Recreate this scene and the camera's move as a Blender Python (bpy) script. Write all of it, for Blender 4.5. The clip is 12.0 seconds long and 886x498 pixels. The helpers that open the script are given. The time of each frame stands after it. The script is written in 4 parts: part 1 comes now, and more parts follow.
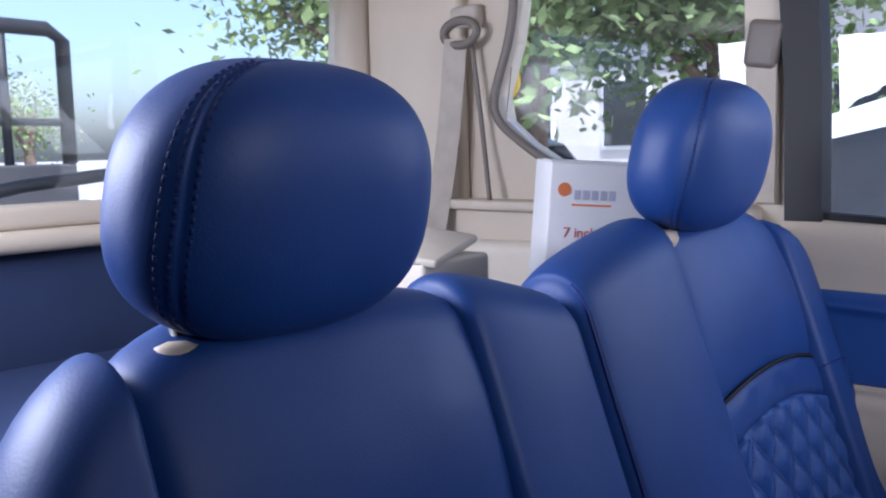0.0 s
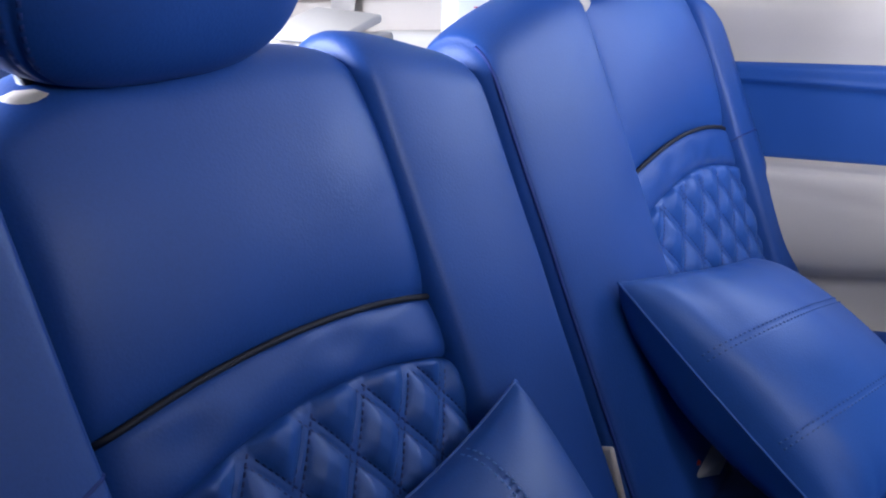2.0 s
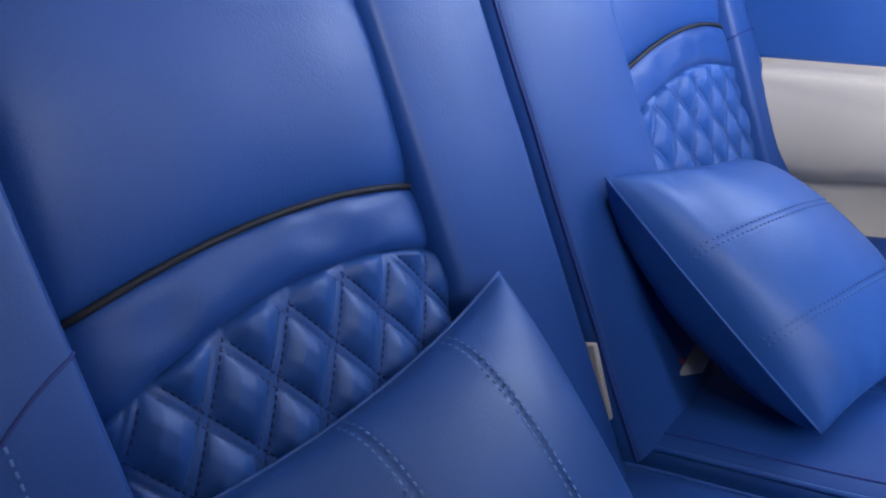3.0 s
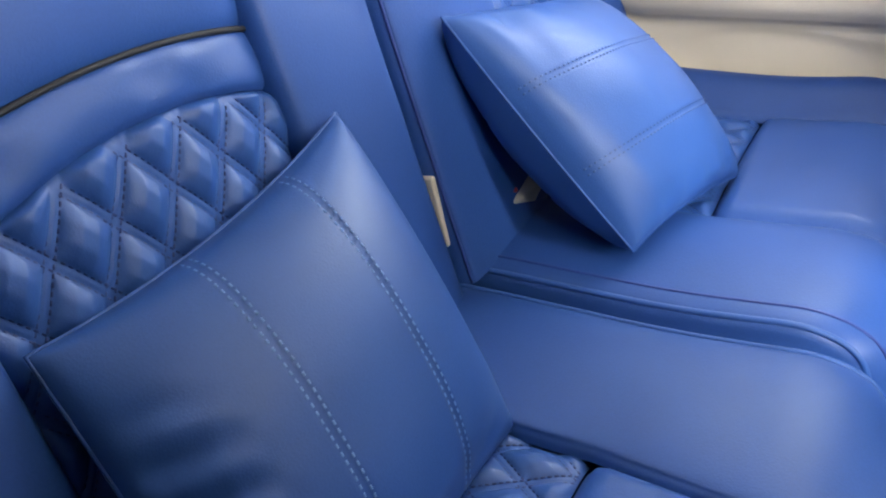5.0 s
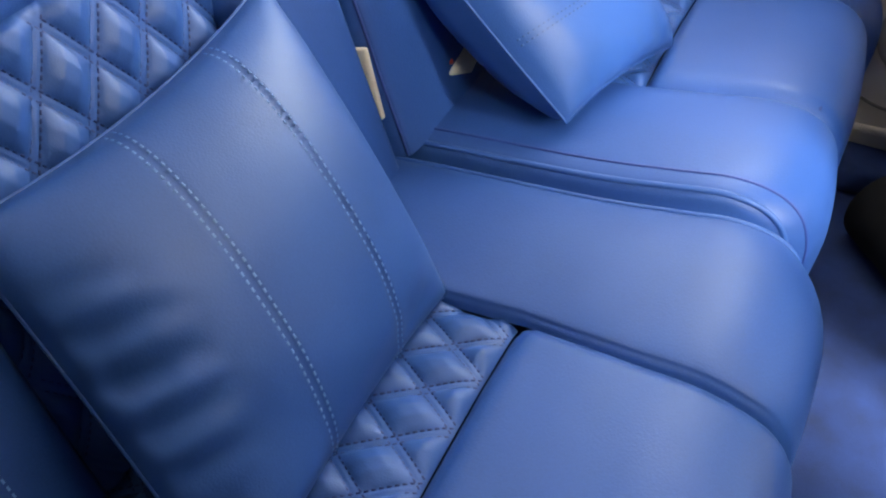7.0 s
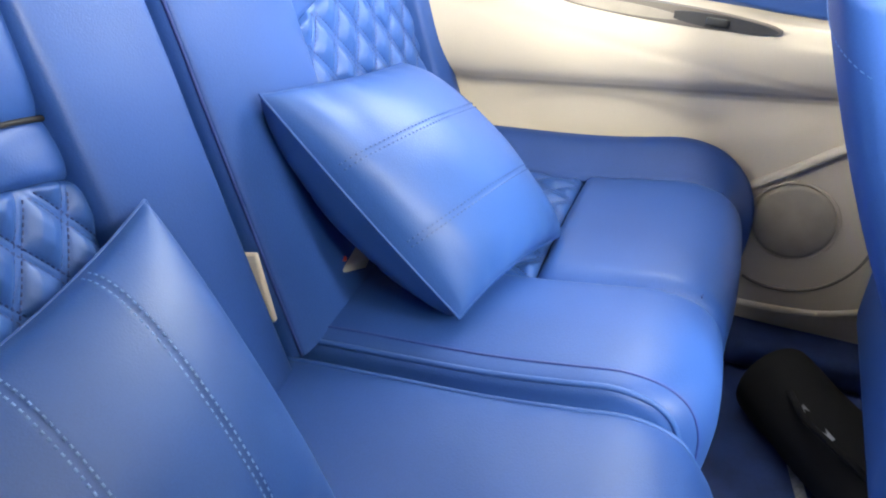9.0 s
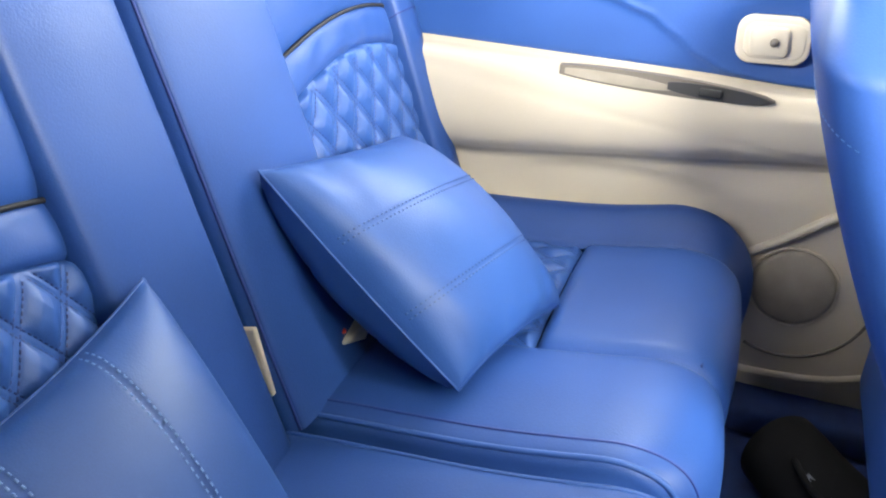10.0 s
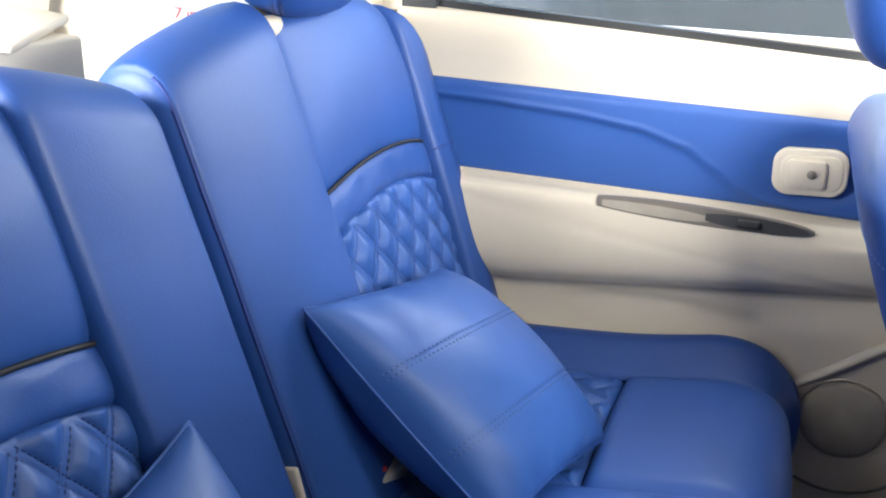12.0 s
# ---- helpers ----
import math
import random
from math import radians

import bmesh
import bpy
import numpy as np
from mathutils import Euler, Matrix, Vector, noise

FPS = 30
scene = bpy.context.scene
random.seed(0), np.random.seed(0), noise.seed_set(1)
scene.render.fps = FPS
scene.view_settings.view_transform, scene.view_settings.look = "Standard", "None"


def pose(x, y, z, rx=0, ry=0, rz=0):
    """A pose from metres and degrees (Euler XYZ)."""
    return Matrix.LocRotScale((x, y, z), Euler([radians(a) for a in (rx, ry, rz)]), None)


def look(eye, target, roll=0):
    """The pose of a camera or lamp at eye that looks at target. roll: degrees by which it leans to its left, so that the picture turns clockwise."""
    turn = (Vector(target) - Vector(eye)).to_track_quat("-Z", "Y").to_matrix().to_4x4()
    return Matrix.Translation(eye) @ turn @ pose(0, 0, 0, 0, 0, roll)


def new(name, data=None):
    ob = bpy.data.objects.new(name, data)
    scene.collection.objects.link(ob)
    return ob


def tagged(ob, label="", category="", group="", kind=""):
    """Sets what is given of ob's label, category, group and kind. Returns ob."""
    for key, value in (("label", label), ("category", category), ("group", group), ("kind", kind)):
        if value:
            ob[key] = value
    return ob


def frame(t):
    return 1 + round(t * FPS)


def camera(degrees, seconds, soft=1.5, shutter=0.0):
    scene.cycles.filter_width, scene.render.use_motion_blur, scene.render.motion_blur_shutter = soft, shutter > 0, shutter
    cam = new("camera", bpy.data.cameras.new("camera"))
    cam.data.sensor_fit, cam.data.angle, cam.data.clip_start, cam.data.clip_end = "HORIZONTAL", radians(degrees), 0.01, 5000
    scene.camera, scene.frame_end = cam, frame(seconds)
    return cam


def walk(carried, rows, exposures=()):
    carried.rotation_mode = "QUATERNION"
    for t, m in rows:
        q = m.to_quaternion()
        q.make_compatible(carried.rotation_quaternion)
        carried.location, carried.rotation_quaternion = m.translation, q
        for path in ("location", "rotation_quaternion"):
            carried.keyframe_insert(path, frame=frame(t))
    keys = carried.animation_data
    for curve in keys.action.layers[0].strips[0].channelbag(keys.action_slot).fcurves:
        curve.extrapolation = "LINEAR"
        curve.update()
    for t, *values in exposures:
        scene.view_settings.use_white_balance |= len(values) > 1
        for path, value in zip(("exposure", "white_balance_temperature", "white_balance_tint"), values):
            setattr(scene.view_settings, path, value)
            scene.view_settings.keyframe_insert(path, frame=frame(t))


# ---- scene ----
# ---- camera and walk ----
cam = camera(52.0, 12.0, soft=2.0)
PATH = [
    (0, (-0.075, -0.48, 1.02), (1.422, 0.827, 0.799), -1.4),
    (0.5, (-0.064, -0.484, 1.007), (1.456, 0.782, 0.715), -2.4),
    (1, (-0.052, -0.484, 0.993), (1.492, 0.73, 0.615), -3.1),
    (1.5, (-0.042, -0.482, 0.975), (1.502, 0.685, 0.47), -3.5),
    (2, (-0.035, -0.477, 0.956), (1.489, 0.67, 0.355), -3.1),
    (2.5, (-0.029, -0.477, 0.942), (1.473, 0.647, 0.248), -2.8),
    (3, (-0.024, -0.478, 0.931), (1.452, 0.625, 0.153), -2.5),
    (3.5, (-0.02, -0.485, 0.93), (1.438, 0.58, 0.071), -3.1),
    (3.7, (-0.019, -0.489, 0.93), (1.444, 0.53, 0.025), -3.0),
    (5.3, (-0.046, -0.524, 0.962), (1.423, 0.205, -0.184), 1.1),
    (5.5, (-0.044, -0.525, 0.96), (1.412, 0.187, -0.212), 1.1),
    (6, (-0.046, -0.53, 0.96), (1.37, 0.146, -0.28), 1.2),
    (6.5, (-0.046, -0.531, 0.961), (1.33, 0.093, -0.349), 1.7),
    (6.7, (-0.048, -0.536, 0.962), (1.312, 0.074, -0.372), 2.0),
    (8.3, (-0.024, -0.558, 0.982), (1.544, -0.061, -0.156), 4.1),
    (8.5, (-0.018, -0.553, 0.989), (1.572, -0.061, -0.12), 4.2),
    (9, (-0.011, -0.55, 1.002), (1.617, -0.038, -0.042), 4.1),
    (9.5, (-0.011, -0.554, 1.007), (1.652, -0.018, 0.034), 3.6),
    (10, (-0.008, -0.558, 1.017), (1.675, -0.005, 0.089), 3.2),
    (10.5, (-0.011, -0.556, 1.023), (1.7, 0.002, 0.151), 3.0),
    (11, (-0.008, -0.549, 1.031), (1.732, 0.04, 0.24), 2.7),
    (11.5, (-0.005, -0.546, 1.033), (1.752, 0.066, 0.299), 2.4),
    (12, (-0.005, -0.537, 1.034), (1.753, 0.117, 0.339), 2.1),
]
EXPOSURES = [(0.0, 1.05, 5350, 22), (1.0, 1.4, 5250, 21), (1.5, 1.55, 5150, 20), (2.0, 2.05, 5050, 20), (2.5, 2.75, 5150, 17), (3.5, 2.52, 5250, 15),
             (5.5, 3.85, 6400, 6), (6.5, 3.9, 6450, 6), (8.5, 4.05, 6500, 4), (10.5, 3.62, 6350, 5), (12.0, 3.06, 6100, 7)]
walk(cam, [(t, look(eye, target, roll)) for t, eye, target, roll in PATH], EXPOSURES)

# ---- world and sun ----
world = bpy.data.worlds.new("sky")
scene.world = world
world.use_nodes = True
wn = world.node_tree
sky = wn.nodes.new("ShaderNodeTexSky")
sky.sky_type = "NISHITA"
sky.sun_disc = False
sky.sun_elevation = radians(65)
sky.sun_rotation = radians(215)
sky.dust_density = 3.0
sky.air_density = 1.0
wn.links.new(sky.outputs["Color"], wn.nodes["Background"].inputs["Color"])
wn.nodes["Background"].inputs["Strength"].default_value = 0.15
sun = new("sun", bpy.data.lights.new("sun", "SUN"))
sun.data.energy = 5.0
sun.data.angle = radians(2)
sun.data.color = (1.0, 0.95, 0.88)
sun.matrix_world = look((-0.9, -1.3, 3.4), (0, 0, 0))


def sky_fill(name, at, target, w, h, power):
    """An added area lamp inside the car, standing in for sky light."""
    ob = new(name, bpy.data.lights.new(name, "AREA"))
    ob.data.shape, ob.data.size, ob.data.size_y, ob.data.energy = "RECTANGLE", w, h, power
    ob.data.color = (1.0, 0.98, 0.95)
    ob.matrix_world = look(at, target)
    return ob


# Added fill lamps; all but the far window one back onto closed walls.
sky_fill("front_fill", (0.3, -1.52, 1.15), (0.66, -0.3, 0.5), 0.55, 0.42, 5.6)
sky_fill("near_side_fill", (-0.17, -1.07, 1.12), (1.2, -0.6, 0.6), 0.36, 0.38, 9.6)
sky_fill("far_window_light", (1.372, -0.5, 1.15), (0.6, -0.6, 0.4), 0.5, 0.33, 0.6)
sky_fill("luggage_fill", (-0.06, 0.56, 1.17), (0.8, 0.3, 0.8), 0.5, 0.34, 6.8)


# ---- materials ----
def material(name, color, rough=0.5, metal=0.0, var=0.12, scale=6.0, fine=260.0, bump=0.15, bump_kind="noise",
             spec=0.5, sheen=0.0, random_shift=0.0, dirt=None, coat=0.0):
    """Base colour with stains at one scale, grain at another, and a fine relief."""
    m = bpy.data.materials.new(name)
    m.use_nodes = True
    nt = m.node_tree
    b = nt.nodes["Principled BSDF"]
    co = nt.nodes.new("ShaderNodeTexCoord")
    n1 = nt.nodes.new("ShaderNodeTexNoise")
    n1.inputs["Scale"].default_value = scale
    n1.inputs["Detail"].default_value = 5
    n2 = nt.nodes.new("ShaderNodeTexNoise")
    n2.inputs["Scale"].default_value = fine
    n2.inputs["Detail"].default_value = 3
    for n in (n1, n2):
        nt.links.new(co.outputs["Object"], n.inputs["Vector"])
    mixf = nt.nodes.new("ShaderNodeMath")
    mixf.operation = "MULTIPLY_ADD"
    mixf.inputs[1].default_value = 0.35
    nt.links.new(n2.outputs["Fac"], mixf.inputs[0])
    nt.links.new(n1.outputs["Fac"], mixf.inputs[2])
    ramp = nt.nodes.new("ShaderNodeValToRGB")
    lo = [max(0, c * (1 - var)) for c in color]
    hi = [min(1, c * (1 + var)) for c in (dirt or color)]
    ramp.color_ramp.elements[0].position, ramp.color_ramp.elements[1].position = 0.45, 0.9
    ramp.color_ramp.elements[0].color, ramp.color_ramp.elements[1].color = (*lo, 1), (*hi, 1)
    nt.links.new(mixf.outputs[0], ramp.inputs["Fac"])
    out = ramp.outputs["Color"]
    if random_shift:
        info = nt.nodes.new("ShaderNodeObjectInfo")
        hsv = nt.nodes.new("ShaderNodeHueSaturation")
        mr = nt.nodes.new("ShaderNodeMapRange")
        mr.inputs["To Min"].default_value, mr.inputs["To Max"].default_value = 1 - random_shift, 1 + random_shift
        nt.links.new(info.outputs["Random"], mr.inputs["Value"])
        nt.links.new(mr.outputs["Result"], hsv.inputs["Value"])
        nt.links.new(out, hsv.inputs["Color"])
        out = hsv.outputs["Color"]
    nt.links.new(out, b.inputs["Base Color"])
    rr = nt.nodes.new("ShaderNodeMapRange")
    rr.inputs["To Min"].default_value, rr.inputs["To Max"].default_value = max(0.02, rough - 0.06), min(1, rough + 0.08)
    nt.links.new(n1.outputs["Fac"], rr.inputs["Value"])
    nt.links.new(rr.outputs["Result"], b.inputs["Roughness"])
    b.inputs["Metallic"].default_value = metal
    b.inputs["Specular IOR Level"].default_value = spec
    b.inputs["Sheen Weight"].default_value = sheen
    b.inputs["Coat Weight"].default_value = coat
    if bump:
        bp = nt.nodes.new("ShaderNodeBump")
        bp.inputs["Strength"].default_value = bump
        bp.inputs["Distance"].default_value = 0.001
        if bump_kind == "leather":
            v = nt.nodes.new("ShaderNodeTexVoronoi")
            v.inputs["Scale"].default_value = fine
            nt.links.new(co.outputs["Object"], v.inputs["Vector"])
            nt.links.new(v.outputs["Distance"], bp.inputs["Height"])
        else:
            nt.links.new(n2.outputs["Fac"], bp.inputs["Height"])
        nt.links.new(bp.outputs["Normal"], b.inputs["Normal"])
    return m


def glass_material(name, tint=(0.92, 0.96, 0.95)):
    m = bpy.data.materials.new(name)
    m.use_nodes = True
    nt = m.node_tree
    b = nt.nodes["Principled BSDF"]
    b.inputs["Base Color"].default_value = (*tint, 1)
    b.inputs["Roughness"].default_value = 0.02
    b.inputs["Transmission Weight"].default_value = 1.0
    b.inputs["IOR"].default_value = 1.45
    return m


BLUE = (0.0185, 0.058, 0.222)
LEATHER = material("blue_leather", BLUE, 0.47, var=0.14, scale=4, fine=420, bump=0.1, bump_kind="leather", spec=0.4)
LEATHER_SMOOTH = material("blue_leather_fine", (0.0225, 0.070, 0.250), 0.47, var=0.14, scale=5, fine=500, bump=0.08, bump_kind="leather", spec=0.42)
THREAD = material("pale_blue_thread", (0.13, 0.23, 0.5), 0.7, var=0.15, fine=900)
THREAD_DARK = material("navy_thread", (0.012, 0.03, 0.14), 0.7, var=0.15, fine=900)
SEAM_THREAD = material("blue_thread", (0.020, 0.056, 0.185), 0.6, var=0.15, fine=900)
SEAM_DARK = material("navy_seam", (0.012, 0.03, 0.17), 0.6, var=0.1)
PIPING = material("black_piping", (0.006, 0.006, 0.009), 0.7, var=0.2)
BEIGE = material("beige_plastic", (0.55, 0.475, 0.365), 0.5, var=0.07, scale=3, fine=700, bump=0.2)
BEIGE_PALE = material("pale_beige_plastic", (0.62, 0.56, 0.45), 0.5, var=0.06, scale=3, fine=700, bump=0.15)
BEIGE_DARK = material("taupe_speaker_cloth", (0.33, 0.285, 0.225), 0.75, var=0.15, scale=20, fine=900, bump=0.5)
HEADLINER = material("headliner_fabric", (0.6, 0.56, 0.48), 0.95, var=0.06, scale=3, fine=900, bump=0.4)
BELT = material("taupe_belt_webbing", (0.42, 0.37, 0.3), 0.8, var=0.12, scale=30, fine=900, bump=0.4)
DARK = material("dark_grey_plastic", (0.05, 0.047, 0.045), 0.5, var=0.2, fine=600, bump=0.25)
POCKET = material("brown_grey_plastic", (0.16, 0.135, 0.11), 0.5, var=0.12, fine=600, bump=0.2)
RUBBER = material("black_rubber", (0.012, 0.012, 0.013), 0.6, var=0.2, fine=400)
NAVY = material("navy_trunk_trim", (0.012, 0.025, 0.075), 0.65, var=0.15, fine=500)
CARPET = material("navy_blue_carpet", (0.010, 0.026, 0.11), 0.97, var=0.35, scale=25, fine=700, bump=1.0)
BLACKBAG = material("black_nylon", (0.007, 0.007, 0.008), 0.85, var=0.25, fine=800, bump=0.5, spec=0.15)
WHITECARD = material("white_cardboard", (0.82, 0.81, 0.79), 0.6, var=0.04, scale=8, fine=300, bump=0.1)
WORNPRINT = material("worn_grey_print", (0.22, 0.23, 0.26), 0.8, var=0.5, scale=60, fine=300)
REDINK = material("red_ink", (0.62, 0.12, 0.12), 0.6, var=0.1)
ORANGEINK = material("orange_ink", (0.85, 0.25, 0.08), 0.6, var=0.1)
GREYINK = material("grey_ink", (0.5, 0.5, 0.62), 0.6, var=0.1)
CHROME = material("polished_steel", (0.75, 0.75, 0.74), 0.2, metal=1.0, var=0.05, bump=0)
REDTAB = material("red_button", (0.7, 0.05, 0.03), 0.4, var=0.05, bump=0)
BODYPAINT = material("silver_car_paint", (0.5, 0.51, 0.52), 0.3, metal=0.3, var=0.05, bump=0, coat=0.6)
GLASS = glass_material("window_glass")

# ---- building helpers ----
PLACED = {}


def thing(name, at, label, category, group="", kind=""):
    ob = new(name)
    ob.empty_display_size = 0.05
    ob.location = at
    PLACED[ob.name] = Matrix.Translation(at)
    return tagged(ob, label, category, group, kind)


def mesh_object(name, verts, faces, mat, parent=None, label="", smooth=True):
    me = bpy.data.meshes.new(name)
    me.from_pydata([tuple(v) for v in verts], [], faces)
    if smooth:
        me.shade_smooth()
    me.materials.append(mat)
    ob = new(name, me)
    if parent is not None:
        ob.parent = parent
        base = PLACED.get(parent.name)
        if base is not None:
            ob.matrix_parent_inverse = base.inverted()
    if label:
        ob["label"] = label
    return ob


def part(name, bm, mat, parent=None, label="", smooth=True):
    bmesh.ops.recalc_face_normals(bm, faces=bm.faces)
    bm.verts.index_update()
    verts = [v.co.copy() for v in bm.verts]
    faces = [[v.index for v in f.verts] for f in bm.faces]
    bm.free()
    return mesh_object(name, verts, faces, mat, parent, label, smooth)


def sheet(name, f, nu, nv, mat, parent=None, label="", flip=False, closed_u=False):
    """A skin over f(s, t), s and t from 0 to 1."""
    verts, faces = [], []
    for i in range(nu + 1):
        for j in range(nv + 1):
            verts.append(f(i / nu, j / nv))
    for i in range(nu):
        for j in range(nv):
            a, b = i * (nv + 1) + j, (i + 1) * (nv + 1) + j
            q = [a, b, b + 1, a + 1]
            faces.append(q[::-1] if flip else q)
    return mesh_object(name, verts, faces, mat, parent, label)


def slab(size, m=Matrix(), bevel=0.005, segments=2):
    bm = bmesh.new()
    bmesh.ops.create_cube(bm, size=1)
    bmesh.ops.scale(bm, vec=size, verts=bm.verts)
    if bevel:
        bmesh.ops.bevel(bm, geom=list(bm.edges), offset=min(bevel, min(size) * 0.45), segments=segments, profile=0.5, affect="EDGES")
    bmesh.ops.transform(bm, matrix=m, verts=bm.verts)
    return bm


def box(lo, hi, bevel=0.005, segments=2):
    c = [(a + b) / 2 for a, b in zip(lo, hi)]
    return slab([abs(b - a) for a, b in zip(lo, hi)], Matrix.Translation(c), bevel, segments)


def join(*bms):
    out = bms[0]
    for other in bms[1:]:
        me = bpy.data.meshes.new("tmp")
        other.to_mesh(me)
        other.free()
        out.from_mesh(me)
        bpy.data.meshes.remove(me)
    return out


def tube(points, r, sides=8, closed=False):
    """A round bar along points."""
    bm = bmesh.new()
    pts = [Vector(p) for p in points]
    rings = []
    side = None
    for i, p in enumerate(pts):
        d = (pts[min(i + 1, len(pts) - 1)] - pts[max(i - 1, 0)]).normalized()
        if side is None:
            side = d.orthogonal().normalized()
        side = (side - d * side.dot(d)).normalized()
        up = d.cross(side)
        rr = r(i / max(1, len(pts) - 1)) if callable(r) else r
        rings.append([bm.verts.new(p + (side * math.cos(a) + up * math.sin(a)) * rr) for a in [2 * math.pi * k / sides for k in range(sides)]])
    for a, b in zip(rings, rings[1:]):
        for k in range(sides):
            bm.faces.new([a[k], a[(k + 1) % sides], b[(k + 1) % sides], b[k]])
    bm.faces.new(rings[0][::-1])
    bm.faces.new(rings[-1])
    return bm


def prism(outline, lo, hi, axis=0):
    """An outline of pairs pushed from lo to hi along an axis."""
    bm = bmesh.new()
    def at(p, h):
        c = list(p)
        c.insert(axis, h)
        return bm.verts.new(c)
    a, b = [at(p, lo) for p in outline], [at(p, hi) for p in outline]
    n = len(outline)
    bm.faces.new(a)
    bm.faces.new(b[::-1])
    for i in range(n):
        bm.faces.new([a[i], b[i], b[(i + 1) % n], a[(i + 1) % n]])
    return bm


def spline(points, t):
    """Smooth curve through points of any size, t from 0 to 1."""
    n = len(points) - 1
    x = min(max(t, 0), 1) * n
    i = min(int(x), n - 1)
    u = x - i
    p1, p2 = np.array(points[i], float), np.array(points[i + 1], float)
    p0 = np.array(points[i - 1], float) if i else 2 * p1 - p2
    p3 = np.array(points[i + 2], float) if i + 2 <= n else 2 * p2 - p1
    return 0.5 * (2 * p1 + (p2 - p0) * u + (2 * p0 - 5 * p1 + 4 * p2 - p3) * u * u + (3 * p1 - p0 - 3 * p2 + p3) * u ** 3)


def lerp(a, b, t):
    return a + (b - a) * t


def crease(d, depth=0.006, width=0.007):
    return -depth * math.exp(-max(d, 0) / width)


def stitches(name, runs, parent, mat=None, length=0.0042, gap=0.0032, r=0.0006, stuff=True):
    """Short raised threads along runs of (points, normals)."""
    verts, faces = [], []
    for pts, nrm in runs:
        acc = 0.0
        nxt = 0.0
        for i in range(len(pts) - 1):
            a, b = pts[i], pts[i + 1]
            seg = (b - a).length
            if seg < 1e-7:
                continue
            d = (b - a) / seg
            n = nrm[i].normalized()
            side = d.cross(n)
            while nxt <= acc + seg:
                c = a + d * (nxt - acc) + n * r * 0.8
                h, w = d * length / 2, side * r * 1.6
                k = len(verts)
                top = n * r * 1.4
                verts += [c - h - w, c + h - w, c + h + w, c - h + w, c - h * 0.6 + top, c + h * 0.6 + top]
                faces += [[k, k + 1, k + 5, k + 4], [k + 2, k + 3, k + 4, k + 5], [k + 1, k + 2, k + 5], [k + 3, k, k + 4]]
                nxt += length + gap
            acc += seg
    ob = mesh_object(name, verts, faces, mat or THREAD, parent)
    if stuff:
        ob["kind"] = "stuff"
    return ob


def surface_run(f, path, off=0.0):
    """Points and normals along a path (s, t) of f."""
    pts, nrm = [], []
    e = 1e-3
    for s, t in path:
        p = Vector(f(s, t))
        n = (Vector(f(s + e, t)) - Vector(f(s - e, t))).cross(Vector(f(s, t + e)) - Vector(f(s, t - e)))
        n = n.normalized() if n.length > 0 else Vector((0, -1, 0))
        if n.dot(Vector((-0.5, -0.6, 0.6))) < 0:
            n.negate()
        pts.append(p + n * off)
        nrm.append(n)
    return pts, nrm


# ---- rear bench ----
LEAN = radians(19.8)
UP = Vector((0, math.sin(LEAN), math.cos(LEAN)))
OUT = Vector((0, -math.cos(LEAN), math.sin(LEAN)))
ROLLR = 0.036


def back_point(x, v, d, H):
    """A point of the backrest: x across, v up along it from the cushion, d out of it; it rolls over at height H."""
    o = Vector((x, -0.138, 0.40))
    flat = H - ROLLR
    if v <= flat:
        return o + UP * v + OUT * d
    a = (v - flat) / ROLLR
    rr = max(ROLLR + d, 0.004)
    return o + UP * (flat + rr * math.sin(a)) + OUT * (-ROLLR + rr * math.cos(a))


def quilt_pillow(x, v, w, h, amount):
    """Padded diamonds between flat double-stitched strips."""
    def rise(q):
        d = abs(q - round(q)) * w
        if d < 0.0042:
            return 0.22 * (1 - (d / 0.0042) ** 2)
        return min(1.0, (d - 0.0042) / 0.017) ** 0.55
    return amount * rise(x / w + v / h) * rise(x / w - v / h)


